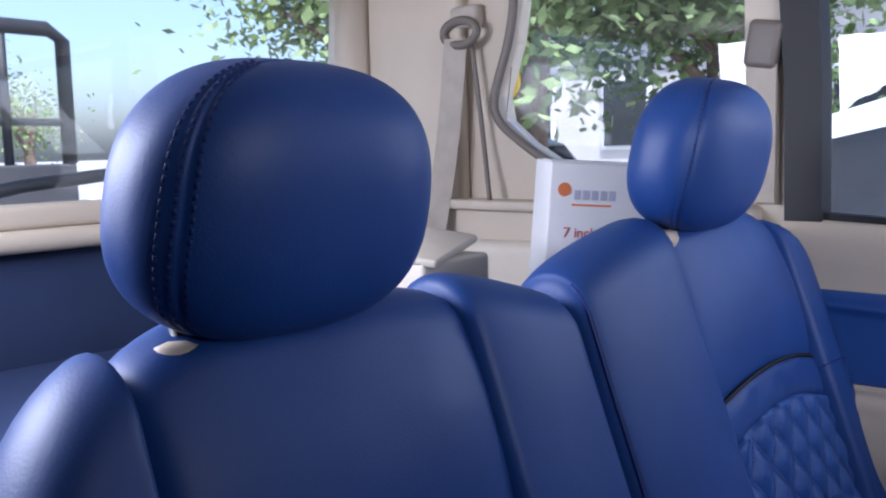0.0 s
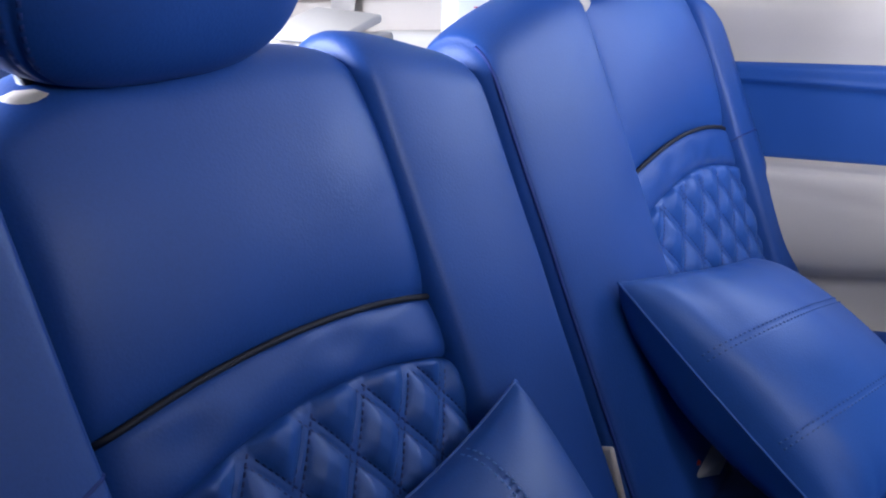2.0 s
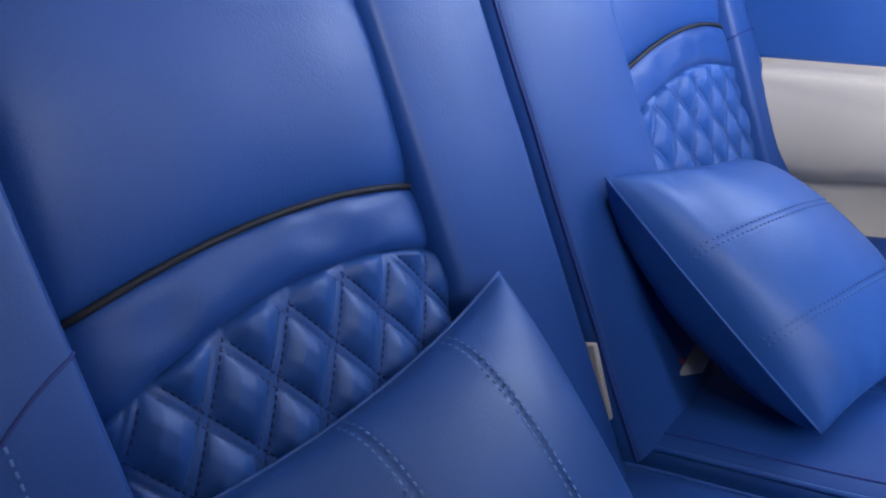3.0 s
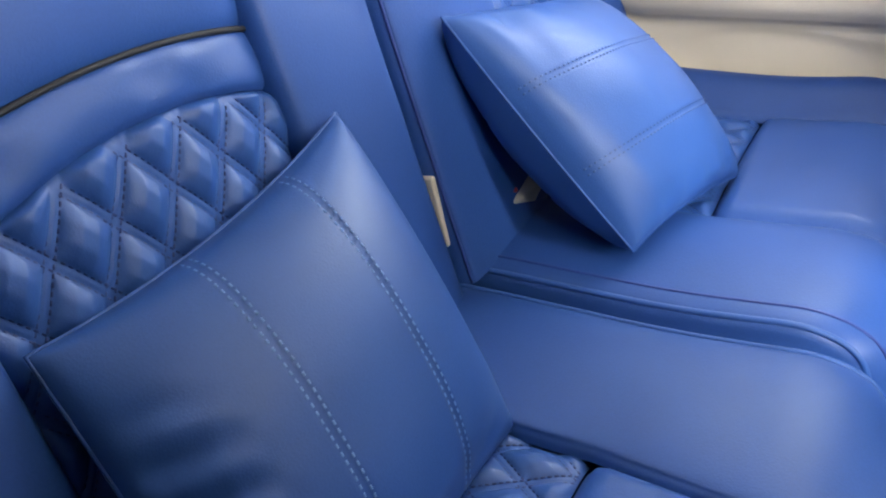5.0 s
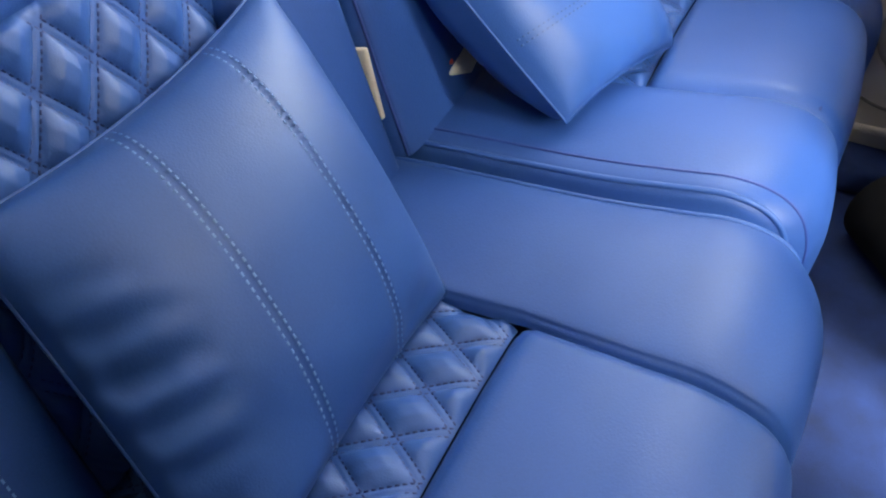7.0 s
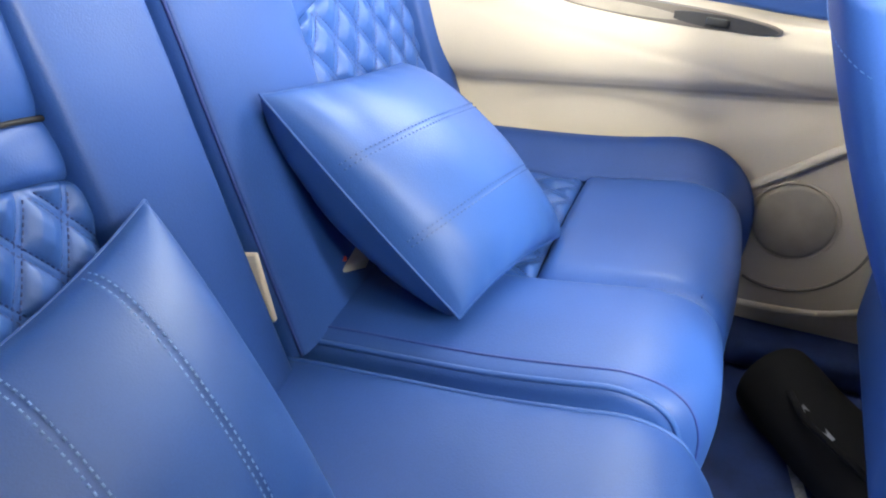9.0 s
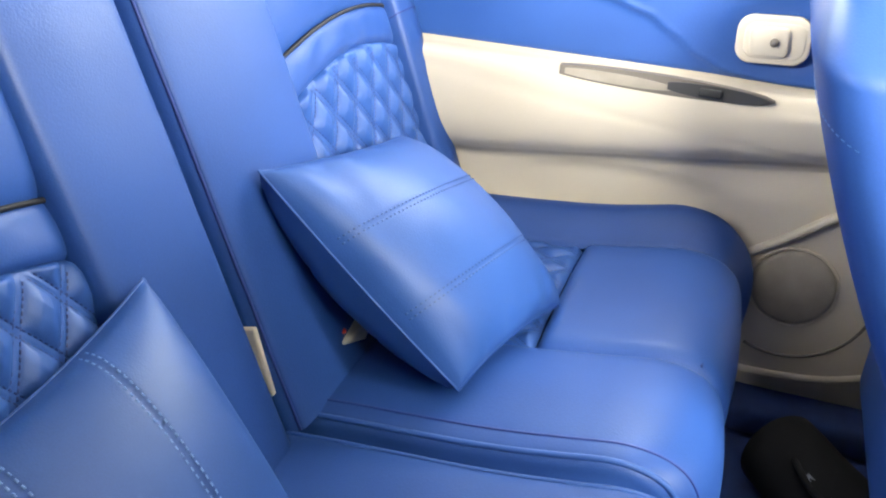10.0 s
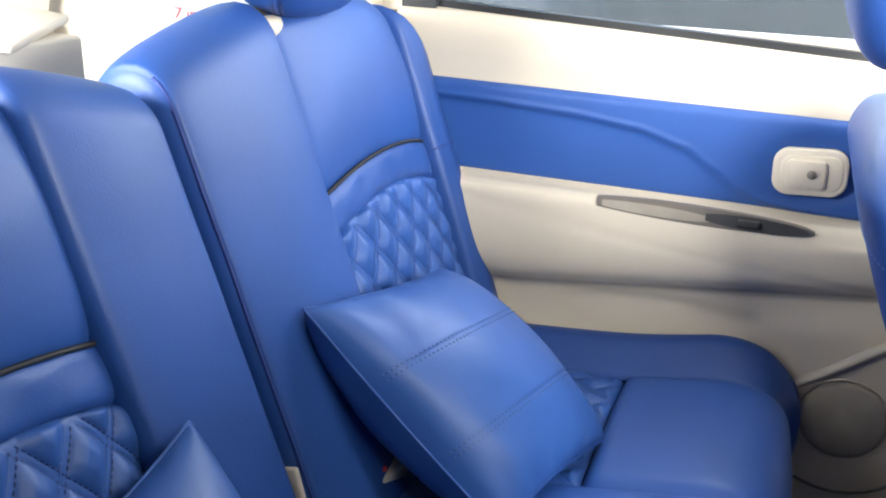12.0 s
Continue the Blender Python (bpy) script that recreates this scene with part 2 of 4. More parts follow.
def seat_back(x0, label, xa, xb, xe, heights, arc, quilt_arc, group):
    """One reclining half of the bench's back. xa, xb: the panel's seams; xe: the far edge."""
    seat = thing("rear_seat", ((x0 + xe) / 2, -0.1, 0.36), label, "seat", group)
    span = math.pi * ROLLR
    pw = xb - xa
    qx = (QX - 0.212) if xe < 1 else pw / 2

    def top(x):
        return float(spline(heights, (x - x0) / (xe - x0))[0])

    def bow(x, lo, hi, rise):
        s = (x - xa) / pw
        return lerp(lo, hi, s) + rise * (1 - (2 * s - 1) ** 2)

    def arc_v(x):
        return bow(x, *arc)

    def quilt_v(x):
        return bow(x, *quilt_arc)

    def panel_d(x):
        s = (x - xa) / pw
        return 0.012 * math.sin(math.pi * s) ** 0.7 + crease(min(x - xa, xb - x), 0.008, 0.008)

    def upper(s, t):
        x = lerp(xa, xb, s)
        H = top(x)
        v0, v1 = arc_v(x), H - ROLLR + span
        v = lerp(v0, v1, t)
        wave = 0.0015 * noise.noise(Vector((x * 14, v * 14, 3.0)))
        d = panel_d(x) + crease(v - v0, 0.006, 0.01) + wave + 0.01 * math.sin(math.pi * min(1, (v - v0) / (H - v0)))
        return back_point(x, v, d, H)

    def band(s, t):
        x = lerp(xa, xb, s)
        v0, v1 = quilt_v(x), arc_v(x)
        v = lerp(v0, v1, t)
        wave = 0.0032 * noise.noise(Vector((x * 26, v * 32, 8.0)))
        return back_point(x, v, panel_d(x) + 0.0035 * math.sin(math.pi * t) ** 0.5 + wave + crease(min(v - v0, v1 - v), 0.004, 0.005), top(x))

    def quilt(s, t):
        x = lerp(xa, xb, s)
        v0, v1 = -0.05, quilt_v(x)
        v = lerp(v0, v1, t)
        return back_point(x, v, panel_d(x) - 0.002 + quilt_pillow(x - xa - qx, v - QV, QW, QH, 0.0085) * min(1.0, (v1 - v) / 0.004) + crease(v1 - v, 0.004, 0.005), top(x))

    def bolster(xl, xr, outer_left):
        w = xr - xl
        prof = [(0.0, -0.048), (0.0, -0.01), (0.006, 0.010), (0.024, 0.019), (w * 0.55, 0.024), (w - 0.022, 0.021), (w - 0.005, 0.013), (w, -0.008)]

        def f(s, t):
            u, d = spline(prof, s)
            x = xl + u if outer_left else xr - u
            H = top(min(max(x, x0), xe))
            v = lerp(-0.05, H - ROLLR + span, t)
            d = d + 0.001 * noise.noise(Vector((x * 12, v * 12, 5.0)))
            return back_point(x, v, float(d), H)
        return f

    sheet("upper_panel", upper, 60, 70, LEATHER, seat)
    sheet("band", band, 60, 14, LEATHER, seat)
    q = sheet("quilted_panel", quilt, 200, 190, LEATHER_SMOOTH, seat, "diamond-quilted blue leather")
    bl, br = bolster(x0, xa, True), bolster(xb - (0.011 if xe < 1 else 0.0), xe, False)
    left = sheet("side_bolster", bl, 40, 70, LEATHER, seat)
    right = sheet("side_bolster", br, 40, 70, LEATHER, seat, flip=True)
    # black cord in the arched seam
    pts = []
    for i in range(41):
        x = lerp(xa + 0.002, xb - 0.002, i / 40)
        pts.append(back_point(x, arc_v(x), panel_d(x) + 0.0005, top(x)))
    part("piping", tube(pts, 0.0026, 8), PIPING, seat, "black cord piping")
    # shell behind the cushions
    Hm = sum(h[0] for h in heights) / len(heights) - 0.03
    m = Matrix.Translation((((x0 + xe) / 2), -0.138, 0.40)) @ Matrix(((1, 0, 0, 0), (0, OUT.y, UP.y, 0), (0, OUT.z, UP.z, 0), (0, 0, 0, 1)))
    shell = slab((xe - x0 - 0.03, 0.052, Hm + 0.04), m @ Matrix.Translation((0, -0.045, Hm / 2 - 0.03)), 0.02, 4)
    part("back_shell", shell, LEATHER, seat)
    # threads of the quilting
    runs = []
    for sign in (1, -1):
        for k in range(-14, 18):
            for off in (-0.0048, 0.0048):
                path = []
                for i in range(60):
                    v = lerp(-0.02, 0.3, i / 59)
                    x = xa + qx + QW * (k - sign * (v - QV) / QH) + off
                    if xa + 0.006 < x < xb - 0.006 and v < quilt_v(x) - 0.005:
                        path.append(((x - xa) / pw, (v + 0.05) / (quilt_v(x) + 0.05)))
                if len(path) > 2:
                    runs.append(surface_run(quilt, path))
    stitches("quilt_thread", runs, q, THREAD_DARK, 0.0035, 0.0025, 0.0005)
    return seat, upper, (bl, br), (left, right)


QW, QH = 0.0575, 0.082
QX, QV = 0.357, 0.271
NEAR_H = [(0.28,), (0.385,), (0.498,), (0.538,), (0.538,), (0.538,), (0.532,), (0.51,), (0.49,)]
FAR_H = [(0.51,), (0.528,), (0.543,), (0.557,), (0.565,), (0.565,), (0.56,), (0.53,), (0.47,)]
near_back, near_upper, near_bol, near_bol_ob = seat_back(0.0, "blue leather rear seat back with quilted lower panel and black piping", 0.212, 0.537, 0.692,
    NEAR_H, (0.318, 0.305, 0.019), (0.255, 0.25, 0.03), "halves of the rear seat back")
far_back, far_upper, far_bol, far_bol_ob = seat_back(0.702, "blue leather rear seat back beside the door, quilted lower part", 0.928, 1.262, 1.345,
    FAR_H, (0.32, 0.322, 0.022), (0.265, 0.263, 0.03), "halves of the rear seat back")


# headrests
def seam_turn(t):
    """The turn round the headrest at which its side seam runs, t from bottom to top."""
    return math.pi + radians(36 - 17 * abs(2 * t - 1) ** 1.6)


def headrest(name, c, turn, label, group, w=0.25, h=0.192, dep=0.12, rows=(-0.011, -0.0028, 0.0065)):
    hr = thing(name, (c[0], c[1] + 0.01, c[2] - h / 2 - 0.05), label, "headrest", group)
    m = pose(c[0], c[1], c[2], 12, 0, turn)

    def f(s, t):
        th, ph = 2 * math.pi * s, math.pi * (t - 0.5)
        def sp(a, e):
            return math.copysign(abs(a) ** e, a)
        cz, sz = sp(math.cos(ph), 0.72), sp(math.sin(ph), 0.8)
        cx, cy = sp(math.cos(th), 0.68), sp(math.sin(th), 0.75)
        x, y, z = cx * cz * w / 2, cy * cz * dep / 2, sz * h / 2
        x *= 1 - 0.05 * (z / (h / 2)) + 0.03
        if y < 0:
            y *= 1 + 0.08 * math.cos(x / w * math.pi)
        g = (th - seam_turn(t)) * 0.062
        k = 1 - 0.03 * math.exp(-((g - 0.002) / 0.0022) ** 2) - 0.012 * math.exp(-((g + 0.0065) / 0.002) ** 2)
        return m @ Vector((x, y * k, z * k))

    body = sheet("cushion", f, 320, 100, LEATHER, hr, flip=True)
    runs = [surface_run(f, [((seam_turn(k) + off / 0.062) / (2 * math.pi), k) for k in [lerp(0.1, 0.93, i / 120) for i in range(121)]]) for off in rows]
    stitches("seam_thread", runs, body, THREAD_DARK, 0.0042, 0.0028, 0.0009)
    for sx in (-0.077, 0.077):
        p0 = m @ Vector((sx, 0.012, -h / 2 + 0.02))
        p1 = p0 - UP * 0.09
        # The dark colour imitates the shaded gap under the headrest.
        part("post", tube([p0, p1], 0.006, 12), DARK, hr, "headrest post coloured dark like the shaded gap")
        collar = thing_collar((p0.x, 0.048, c[2] - 0.101))
        part("collar", collar, BEIGE, hr, "pale beige plastic guide")
    return hr


def thing_collar(c):
    bm = bmesh.new()
    prof = [(0.0, -0.012), (0.021, -0.012), (0.022, 0.0), (0.019, 0.007), (0.010, 0.010), (0.0, 0.010)]
    rings = []
    for r, z in prof[1:-1]:
        rings.append([bm.verts.new(Vector(c) + Vector((1.1 * r * math.cos(a), 0.75 * r * math.sin(a), z))) for a in [2 * math.pi * k / 24 for k in range(24)]])
    for a, b in zip(rings, rings[1:]):
        for k in range(24):
            bm.faces.new([a[k], a[(k + 1) % 24], b[(k + 1) % 24], b[k]])
    bm.faces.new(rings[0][::-1])
    bm.faces.new(rings[-1])
    return bm


headrest("headrest", (0.338, 0.03, 0.988), 0, "blue leather headrest with double-stitched side seams on rear seat", "rear headrests")
headrest("headrest", (1.022, 0.035, 1.004), 0, "blue leather headrest on the rear seat by the door", "rear headrests", rows=(0.0,))


# cushions
CUSHION_PROFILE = [(-0.09, 0.335), (-0.18, 0.35), (-0.28, 0.36), (-0.38, 0.37), (-0.48, 0.385), (-0.55, 0.395), (-0.6, 0.383), (-0.622, 0.345), (-0.622, 0.28), (-0.61, 0.2), (-0.595, 0.14)]


def cushion_point(x, t, d):
    y, z = spline(CUSHION_PROFILE, t)
    if x < 0.724:
        z -= 0.004
        x -= 0.03 * math.exp(-((x - 0.51) / 0.1) ** 2) * min(1.0, max(0.0, (-0.38 - y) / 0.2))
    elif y < -0.3:
        y += 0.02 * min(1.0, (-0.3 - y) / 0.2)
    y2, z2 = spline(CUSHION_PROFILE, min(t + 0.01, 1))
    y1, z1 = spline(CUSHION_PROFILE, max(t - 0.01, 0))
    n = Vector((0, (z2 - z1), -(y2 - y1))).normalized()
    if n.z < -0.5:
        n.negate()
    return Vector((x, y, z)) + n * d


def cushion_t(y):
    lo, hi = 0.0, 0.6
    for _ in range(30):
        mid = (lo + hi) / 2
        if spline(CUSHION_PROFILE, mid)[0] > y:
            lo = mid
        else:
            hi = mid
    return lo


def seat_cushion(x0, xa, xb, xe, label, group):
    seat = thing("bench_cushion", ((x0 + xe) / 2, -0.36, 0.12), label, "seat cushion", group)
    tq = cushion_t(-0.378)
    pw = xb - xa

    def base_d(x):
        return 0.006 * math.sin(math.pi * (x - xa) / pw) + crease(min(x - xa, xb - x), 0.006 if xa < 0.9 else 0.004, 0.008)

    def quilt(s, t):
        x, tt = lerp(xa, xb, s), lerp(0, tq, t)
        y = float(spline(CUSHION_PROFILE, tt)[0])
        return cushion_point(x, tt, base_d(x) + quilt_pillow(x - xa, -0.378 - y, QW, QH, 0.007) * min(1.0, abs(y + 0.378) / 0.015) + crease(abs(y + 0.378), 0.006, 0.006))

    def front(s, t):
        x, tt = lerp(xa, xb, s), lerp(tq, 1, t)
        y = float(spline(CUSHION_PROFILE, tt)[0])
        k = min(1.0, abs(y + 0.378) / 0.016) if tt < 0.6 else 1.0
        edge = min(1.0, min(x - xa, xb - x) / 0.025)
        lift = (0.004 + 0.010 * math.sin(edge * math.pi / 2)) * math.sin(k * math.pi / 2) - 0.010 * (1 - k)
        return cushion_point(x, tt, base_d(x) + lift + 0.0012 * noise.noise(Vector((x * 12, y * 12, 1.0))))

    def bolster(xl, xr, outer_left):
        w = xr - xl
        prof = [(0.0, -0.2), (0.0, -0.05), (0.004, -0.012), (0.022, 0.012), (w * 0.5, 0.018), (w - 0.02, 0.013), (w - 0.005, 0.006), (w, -0.003)]

        if not outer_left and xe > 1.3:
            prof[2:6] = [(0.0, 0.03), (0.008, 0.048), (0.03, 0.045), (w - 0.016, 0.016)]

        def f(s, t):
            u, d = spline(prof, s)
            x = xl + u if outer_left else xr - u
            # the front corner on the outer side is rounded off
            p = cushion_point(x, t, float(d))
            k = max(0.0, 1 - float(u) / 0.1)
            p.y += 0.035 * k * k * max(0.0, min(1.0, (-0.42 - p.y) / 0.2))
            return p
        return f

    q = sheet("quilted_panel", quilt, 190, 150, LEATHER_SMOOTH, seat, "diamond-quilted blue leather")
    sheet("front_panel", front, 60, 70, LEATHER, seat)
    bl, br = bolster(x0, xa, True), bolster(xb, xe, False)
    sheet("side_bolster", bl, 44, 90, LEATHER, seat, flip=True)
    sheet("side_bolster", br, 44, 90, LEATHER, seat)
    part("base", box((x0 + 0.02, -0.585, 0.10), (xe - 0.02, -0.08, 0.30), 0.02), NAVY, seat, "dark seat base")
    runs = []
    for sign in (1, -1):
        for k in range(-14, 18):
            for off in (-0.0048, 0.0048):
                path = []
                for i in range(60):
                    v = lerp(0.004, 0.27, i / 59)
                    x = xa + QW * (k - sign * v / QH) + off
                    if xa + 0.006 < x < xb - 0.006:
                        path.append(((x - xa) / pw, cushion_t(-0.378 + v) / tq))
                if len(path) > 2:
                    runs.append(surface_run(quilt, path))
    stitches("quilt_thread", runs, q, THREAD_DARK, 0.0035, 0.0025, 0.0005)
    return seat, bl, br


near_cushion, ncl, ncr = seat_cushion(0.0, 0.2, 0.512, 0.722, "blue leather rear bench cushion with quilted centre, wide smooth side", "halves of the rear cushion")
far_cushion, fcl, fcr = seat_cushion(0.726, 0.95, 1.265, 1.338, "blue leather rear bench cushion beside the door with quilted centre", "halves of the rear cushion")


# corded and stitched edges
def cord(name, f, path, parent, rad, mat, off=0.0, label=""):
    pts, _ = surface_run(f, path, off)
    return part(name, tube(pts, rad, 8), mat, parent, label)


cord("edge_cord", fcl, [(0.40, lerp(0.02, 0.80, i / 70)) for i in range(71)], far_cushion, 0.0035, LEATHER_SMOOTH)
cord("edge_seam", fcl, [(0.46, lerp(0.02, 0.78, i / 70)) for i in range(71)], far_cushion, 0.0016, SEAM_DARK)
cord("edge_cord", ncr, [(0.42, lerp(0.05, 0.80, i / 70)) for i in range(71)], near_cushion, 0.003, LEATHER_SMOOTH)
cord("edge_seam", far_bol[0], [(0.31, lerp(0.0, 0.86, i / 70)) for i in range(71)], far_back, 0.0018, SEAM_DARK)
# seams that cross the bolsters at the height of the arch
cord("cross_seam", far_bol[1], [(lerp(0.98, 0.3, i / 20), 0.535 + 0.05 * i / 20) for i in range(21)], far_back, 0.0013, SEAM_DARK)
cord("cross_seam", near_bol[0], [(lerp(0.3, 0.98, i / 20), 0.555 - 0.01 * i / 20) for i in range(21)], near_back, 0.0013, SEAM_DARK)
runs = [surface_run(near_bol[0], [(0.60 + k, lerp(0.1, 0.545, i / 60)) for i in range(61)]) for k in (0.0, 0.03)]
stitches("bolster_thread", runs, near_back, THREAD, 0.004, 0.003, 0.0006)
for cush, xl, xr in ((near_cushion, 0.21, 0.47), (far_cushion, 0.96, 1.255)):
    pts = [cushion_point(lerp(xl, xr, i / 50), cushion_t(-0.592), 0.0115) for i in range(51)]
    part("front_seam", tube(pts, 0.0016, 6), SEAM_DARK, cush)


# pillows
def pillow(name, corners, thick, label, group, seams=(0.34, 0.68), crumple=0.0, seed=0.0, thread=None, pinch=0.09, pinch_v=None, groove=0.0018, back_fat=1.0, slack=0.0):
    """corners: near-top, far-top, far-low, near-low; seams run from the first side to the second."""
    A, B, C, D = [Vector(c) for c in corners]
    mid = (A + B + C + D) / 4
    nrm = (B - A).cross(D - A).normalized()
    if nrm.dot(Vector((-0.6, -0.5, 0.5))) < 0:
        nrm.negate()
    low = min(A.z, B.z, C.z, D.z)
    p = thing(name, (mid.x, mid.y, low), label, "cushion", group)

    def f(side):
        def g(s, t):
            u, v = 2 * s - 1, 2 * t - 1
            uu = u * (1 - pinch * (1 - v * v))
            vv = v * (1 - (pinch if pinch_v is None else pinch_v) * (1 - u * u))
            a, b = (uu + 1) / 2, (vv + 1) / 2
            q = (A * (1 - a) + B * a) * (1 - b) + (D * (1 - a) + C * a) * b
            e = max(0.0, (1 - u * u)) * max(0.0, (1 - v * v))
            hgt = thick / 2 * e ** 0.42 * (1 if side > 0 else back_fat)
            for sm in seams:
                hgt -= groove * math.exp(-((t - sm) / 0.006) ** 2) * min(1, e * 4)
            rim = 1 - min(1, e * 2.2)
            fold = noise.noise(Vector((s * 9 + seed, t * 2.5, seed))) * rim + 0.35 * noise.noise(Vector((s * 4 + seed, t * 4, seed + 5)))
            loose = 1 - slack * (1 - min(1.0, max(0.0, (s + t - 0.75) * 1.6)))
            hgt += crumple * loose * fold * min(1, e * 6)
            if slack and side > 0:
                k = min(1.0, max(0.0, (t - 0.78) / 0.16)) * math.sin(math.pi * min(1.0, max(0.0, (s - 0.15) / 0.7)))
                hgt += 0.0045 * k * min(1.0, e * 9) * math.sin(s * 52 + 2.5 * math.sin(t * 7))
            return q + nrm * side * hgt
        return g

    front, back = f(1), f(-1)
    body = sheet("front_cover", front, 90, 90, LEATHER_SMOOTH, p)
    sheet("back_cover", back, 50, 50, LEATHER_SMOOTH, p)
    rim_pts = []
    for i in range(200):
        k = i / 200 * 4
        e = k - int(k)
        s, t = [(e, 0), (1, e), (1 - e, 1), (0, 1 - e)][int(k)]
        rim_pts.append(Vector(front(s, t)))
    rim_pts.append(rim_pts[0])
    part("edge_seam", tube(rim_pts, 0.0016, 6), LEATHER_SMOOTH, p)
    runs = []
    for sm in seams:
        for off in (-0.0115, 0.0115):
            path = [(lerp(0.01, 0.99, i / 90), sm + off) for i in range(91)]
            pts, nn = surface_run(front, path)
            runs.append((pts, nn))
    stitches("seam_thread", runs, body, thread or THREAD, 0.0036, 0.0030, 0.00062)
    return p


pillow("throw_pillow", [(0.558, -0.10, 0.615), (0.521, -0.301, 0.361), (0.18, -0.30, 0.345), (0.217, -0.095, 0.59)], 0.13,
       "blue leather square throw pillow with pale stitching leaning on seat back", "throw pillows", seams=(0.3, 0.64), crumple=0.013, seed=1.3, slack=1.0, pinch=0.095, pinch_v=0.02)
pillow("throw_pillow", [(0.768, -0.094, 0.635), (1.10, -0.121, 0.567), (1.05, -0.381, 0.386), (0.795, -0.322, 0.399)], 0.15,
       "blue leather square throw pillow lying tilted against the far seat back", "throw pillows", crumple=0.009, seed=4.1, thread=SEAM_THREAD, groove=0.0016, pinch=-0.03, pinch_v=0.06, back_fat=1.2)


# ---- car shell: floor, roof, far side, tailgate ----
def structure(name, bm, mat, label, category, smooth=False):
    ob = part(name, bm, mat, None, label, smooth)
    return tagged(ob, label, category, kind="structure")


structure("floor", box((-0.26, -1.7, 0.0), (1.42, 1.05, 0.08), 0.0), CARPET, "dark blue carpet on the car floor", "floor")
structure("ceiling", box((-0.26, -1.75, 1.36), (1.46, 1.12, 1.42), 0.01), HEADLINER, "pale beige fabric headliner of the car", "ceiling")
# Unseen wall over the windscreen opening, dark to cut bounce and block sky.
structure("wall_front", box((-0.26, -1.75, 0.08), (1.46, -1.68, 1.38), 0.01), DARK, "unseen dark wall closing the cabin front against sky light", "wall")
# Unseen near wall with its windows covered, dark to limit light and bounce.
structure("wall_near", join(box((-0.12, 0.16, 0.0), (-0.02, 1.05, 0.98), 0.01), box((-0.10, 0.16, 0.98), (-0.04, 0.26, 1.37), 0.01),
          box((-0.10, 0.86, 0.98), (-0.04, 1.05, 1.37), 0.01), box((-0.26, -1.70, 0.0), (-0.20, 0.16, 0.90), 0.01), box((-0.26, -1.70, 0.90), (-0.20, 0.16, 1.40), 0.01), box((-0.16, 0.16, 0.0), (-0.125, 1.05, 1.38), 0.01), box((-0.26, 0.12, 0.0), (-0.125, 0.158, 1.38), 0.01)), DARK,
          "unseen dark closing wall on the near side, blocking side light", "wall")


# Added out of view to keep front light off the near seat back.
structure("wall_shade_front", box((0.0, -0.93, 0.08), (0.62, -0.87, 1.02), 0.02), DARK, "unseen dark screen ahead of the bench, added to block front light", "wall")
# Light blocker outside the view; darkens the near bolster and quilted panel.
structure("wall_shade_near", box((-0.20, -0.72, 0.08), (0.27, -0.67, 1.36), 0.01), DARK, "unseen dark screen beside the bench, added to shade the near seat", "wall")


# far side wall with door window and quarter window cut through
def side_wall():
    parts = []
    parts.append(prism([(-1.70, 0.08), (1.05, 0.08), (1.05, 0.885), (-1.70, 0.885)], 1.385, 1.43))
    parts.append(prism([(0.64, 0.885), (1.05, 0.885), (1.05, 1.37), (0.60, 1.37), (0.585, 1.30), (0.60, 1.22), (0.635, 1.12), (0.625, 1.07), (0.57, 1.025), (0.50, 0.985), (0.42, 0.965), (0.30, 0.955), (0.30, 0.885)], 1.372, 1.43))
    parts.append(prism([(0.05, 0.885), (0.30, 0.885), (0.30, 0.955), (0.17, 0.955), (0.135, 0.99), (0.125, 1.10), (0.13, 1.30), (0.15, 1.37), (0.05, 1.37)], 1.372, 1.43))
    parts.append(prism([(0.15, 1.34), (0.60, 1.34), (0.60, 1.37), (0.15, 1.37)], 1.374, 1.428))
    parts.append(prism([(-1.70, 1.33), (0.05, 1.33), (0.05, 1.37), (-1.70, 1.37)], 1.374, 1.43))
    return join(*parts)


structure("wall_far", side_wall(), BEIGE, "beige moulded side and pillar trim of the car", "wall")
structure("trim", join(prism([(-0.005, 0.893), (0.052, 0.893), (0.055, 1.10), (0.075, 1.36), (0.012, 1.36), (-0.002, 1.10)], 1.352, 1.40),
          prism([(-1.30, 0.83), (0.0, 0.895), (0.0, 0.906), (-1.30, 0.841)], 1.366, 1.392),
          prism([(-1.30, 1.30), (0.03, 1.32), (0.03, 1.345), (-1.30, 1.335)], 1.36, 1.39)), RUBBER,
          "black rubber and frame round the door window", "trim")
gasket = [(0.30, 0.956), (0.42, 0.966), (0.50, 0.986), (0.57, 1.026), (0.625, 1.071), (0.635, 1.12), (0.60, 1.22), (0.586, 1.30), (0.60, 1.345)]
ring_q = [spline([(1.369, y, z) for y, z in gasket], i / 60) for i in range(61)]
structure("trim_quarter", tube(ring_q, 0.009, 8), POCKET, "grey-brown rubber edge of the quarter window", "trim", True)
win_far = part("window_1", prism([(-1.30, 0.84), (0.0, 0.90), (0.04, 1.33), (-1.30, 1.33)], 1.392, 1.396), GLASS, None, "", False)
tagged(win_far, "clear side window glass above the door panel", "window", kind="structure")
win_q = part("window_2", prism([(0.13, 0.96), (0.50, 0.97), (0.63, 1.08), (0.59, 1.34), (0.14, 1.34)], 1.398, 1.402), GLASS, None, "", False)
tagged(win_q, "clear rear quarter window glass", "window", kind="structure")
for w in (win_far, win_q):
    w.visible_shadow = False


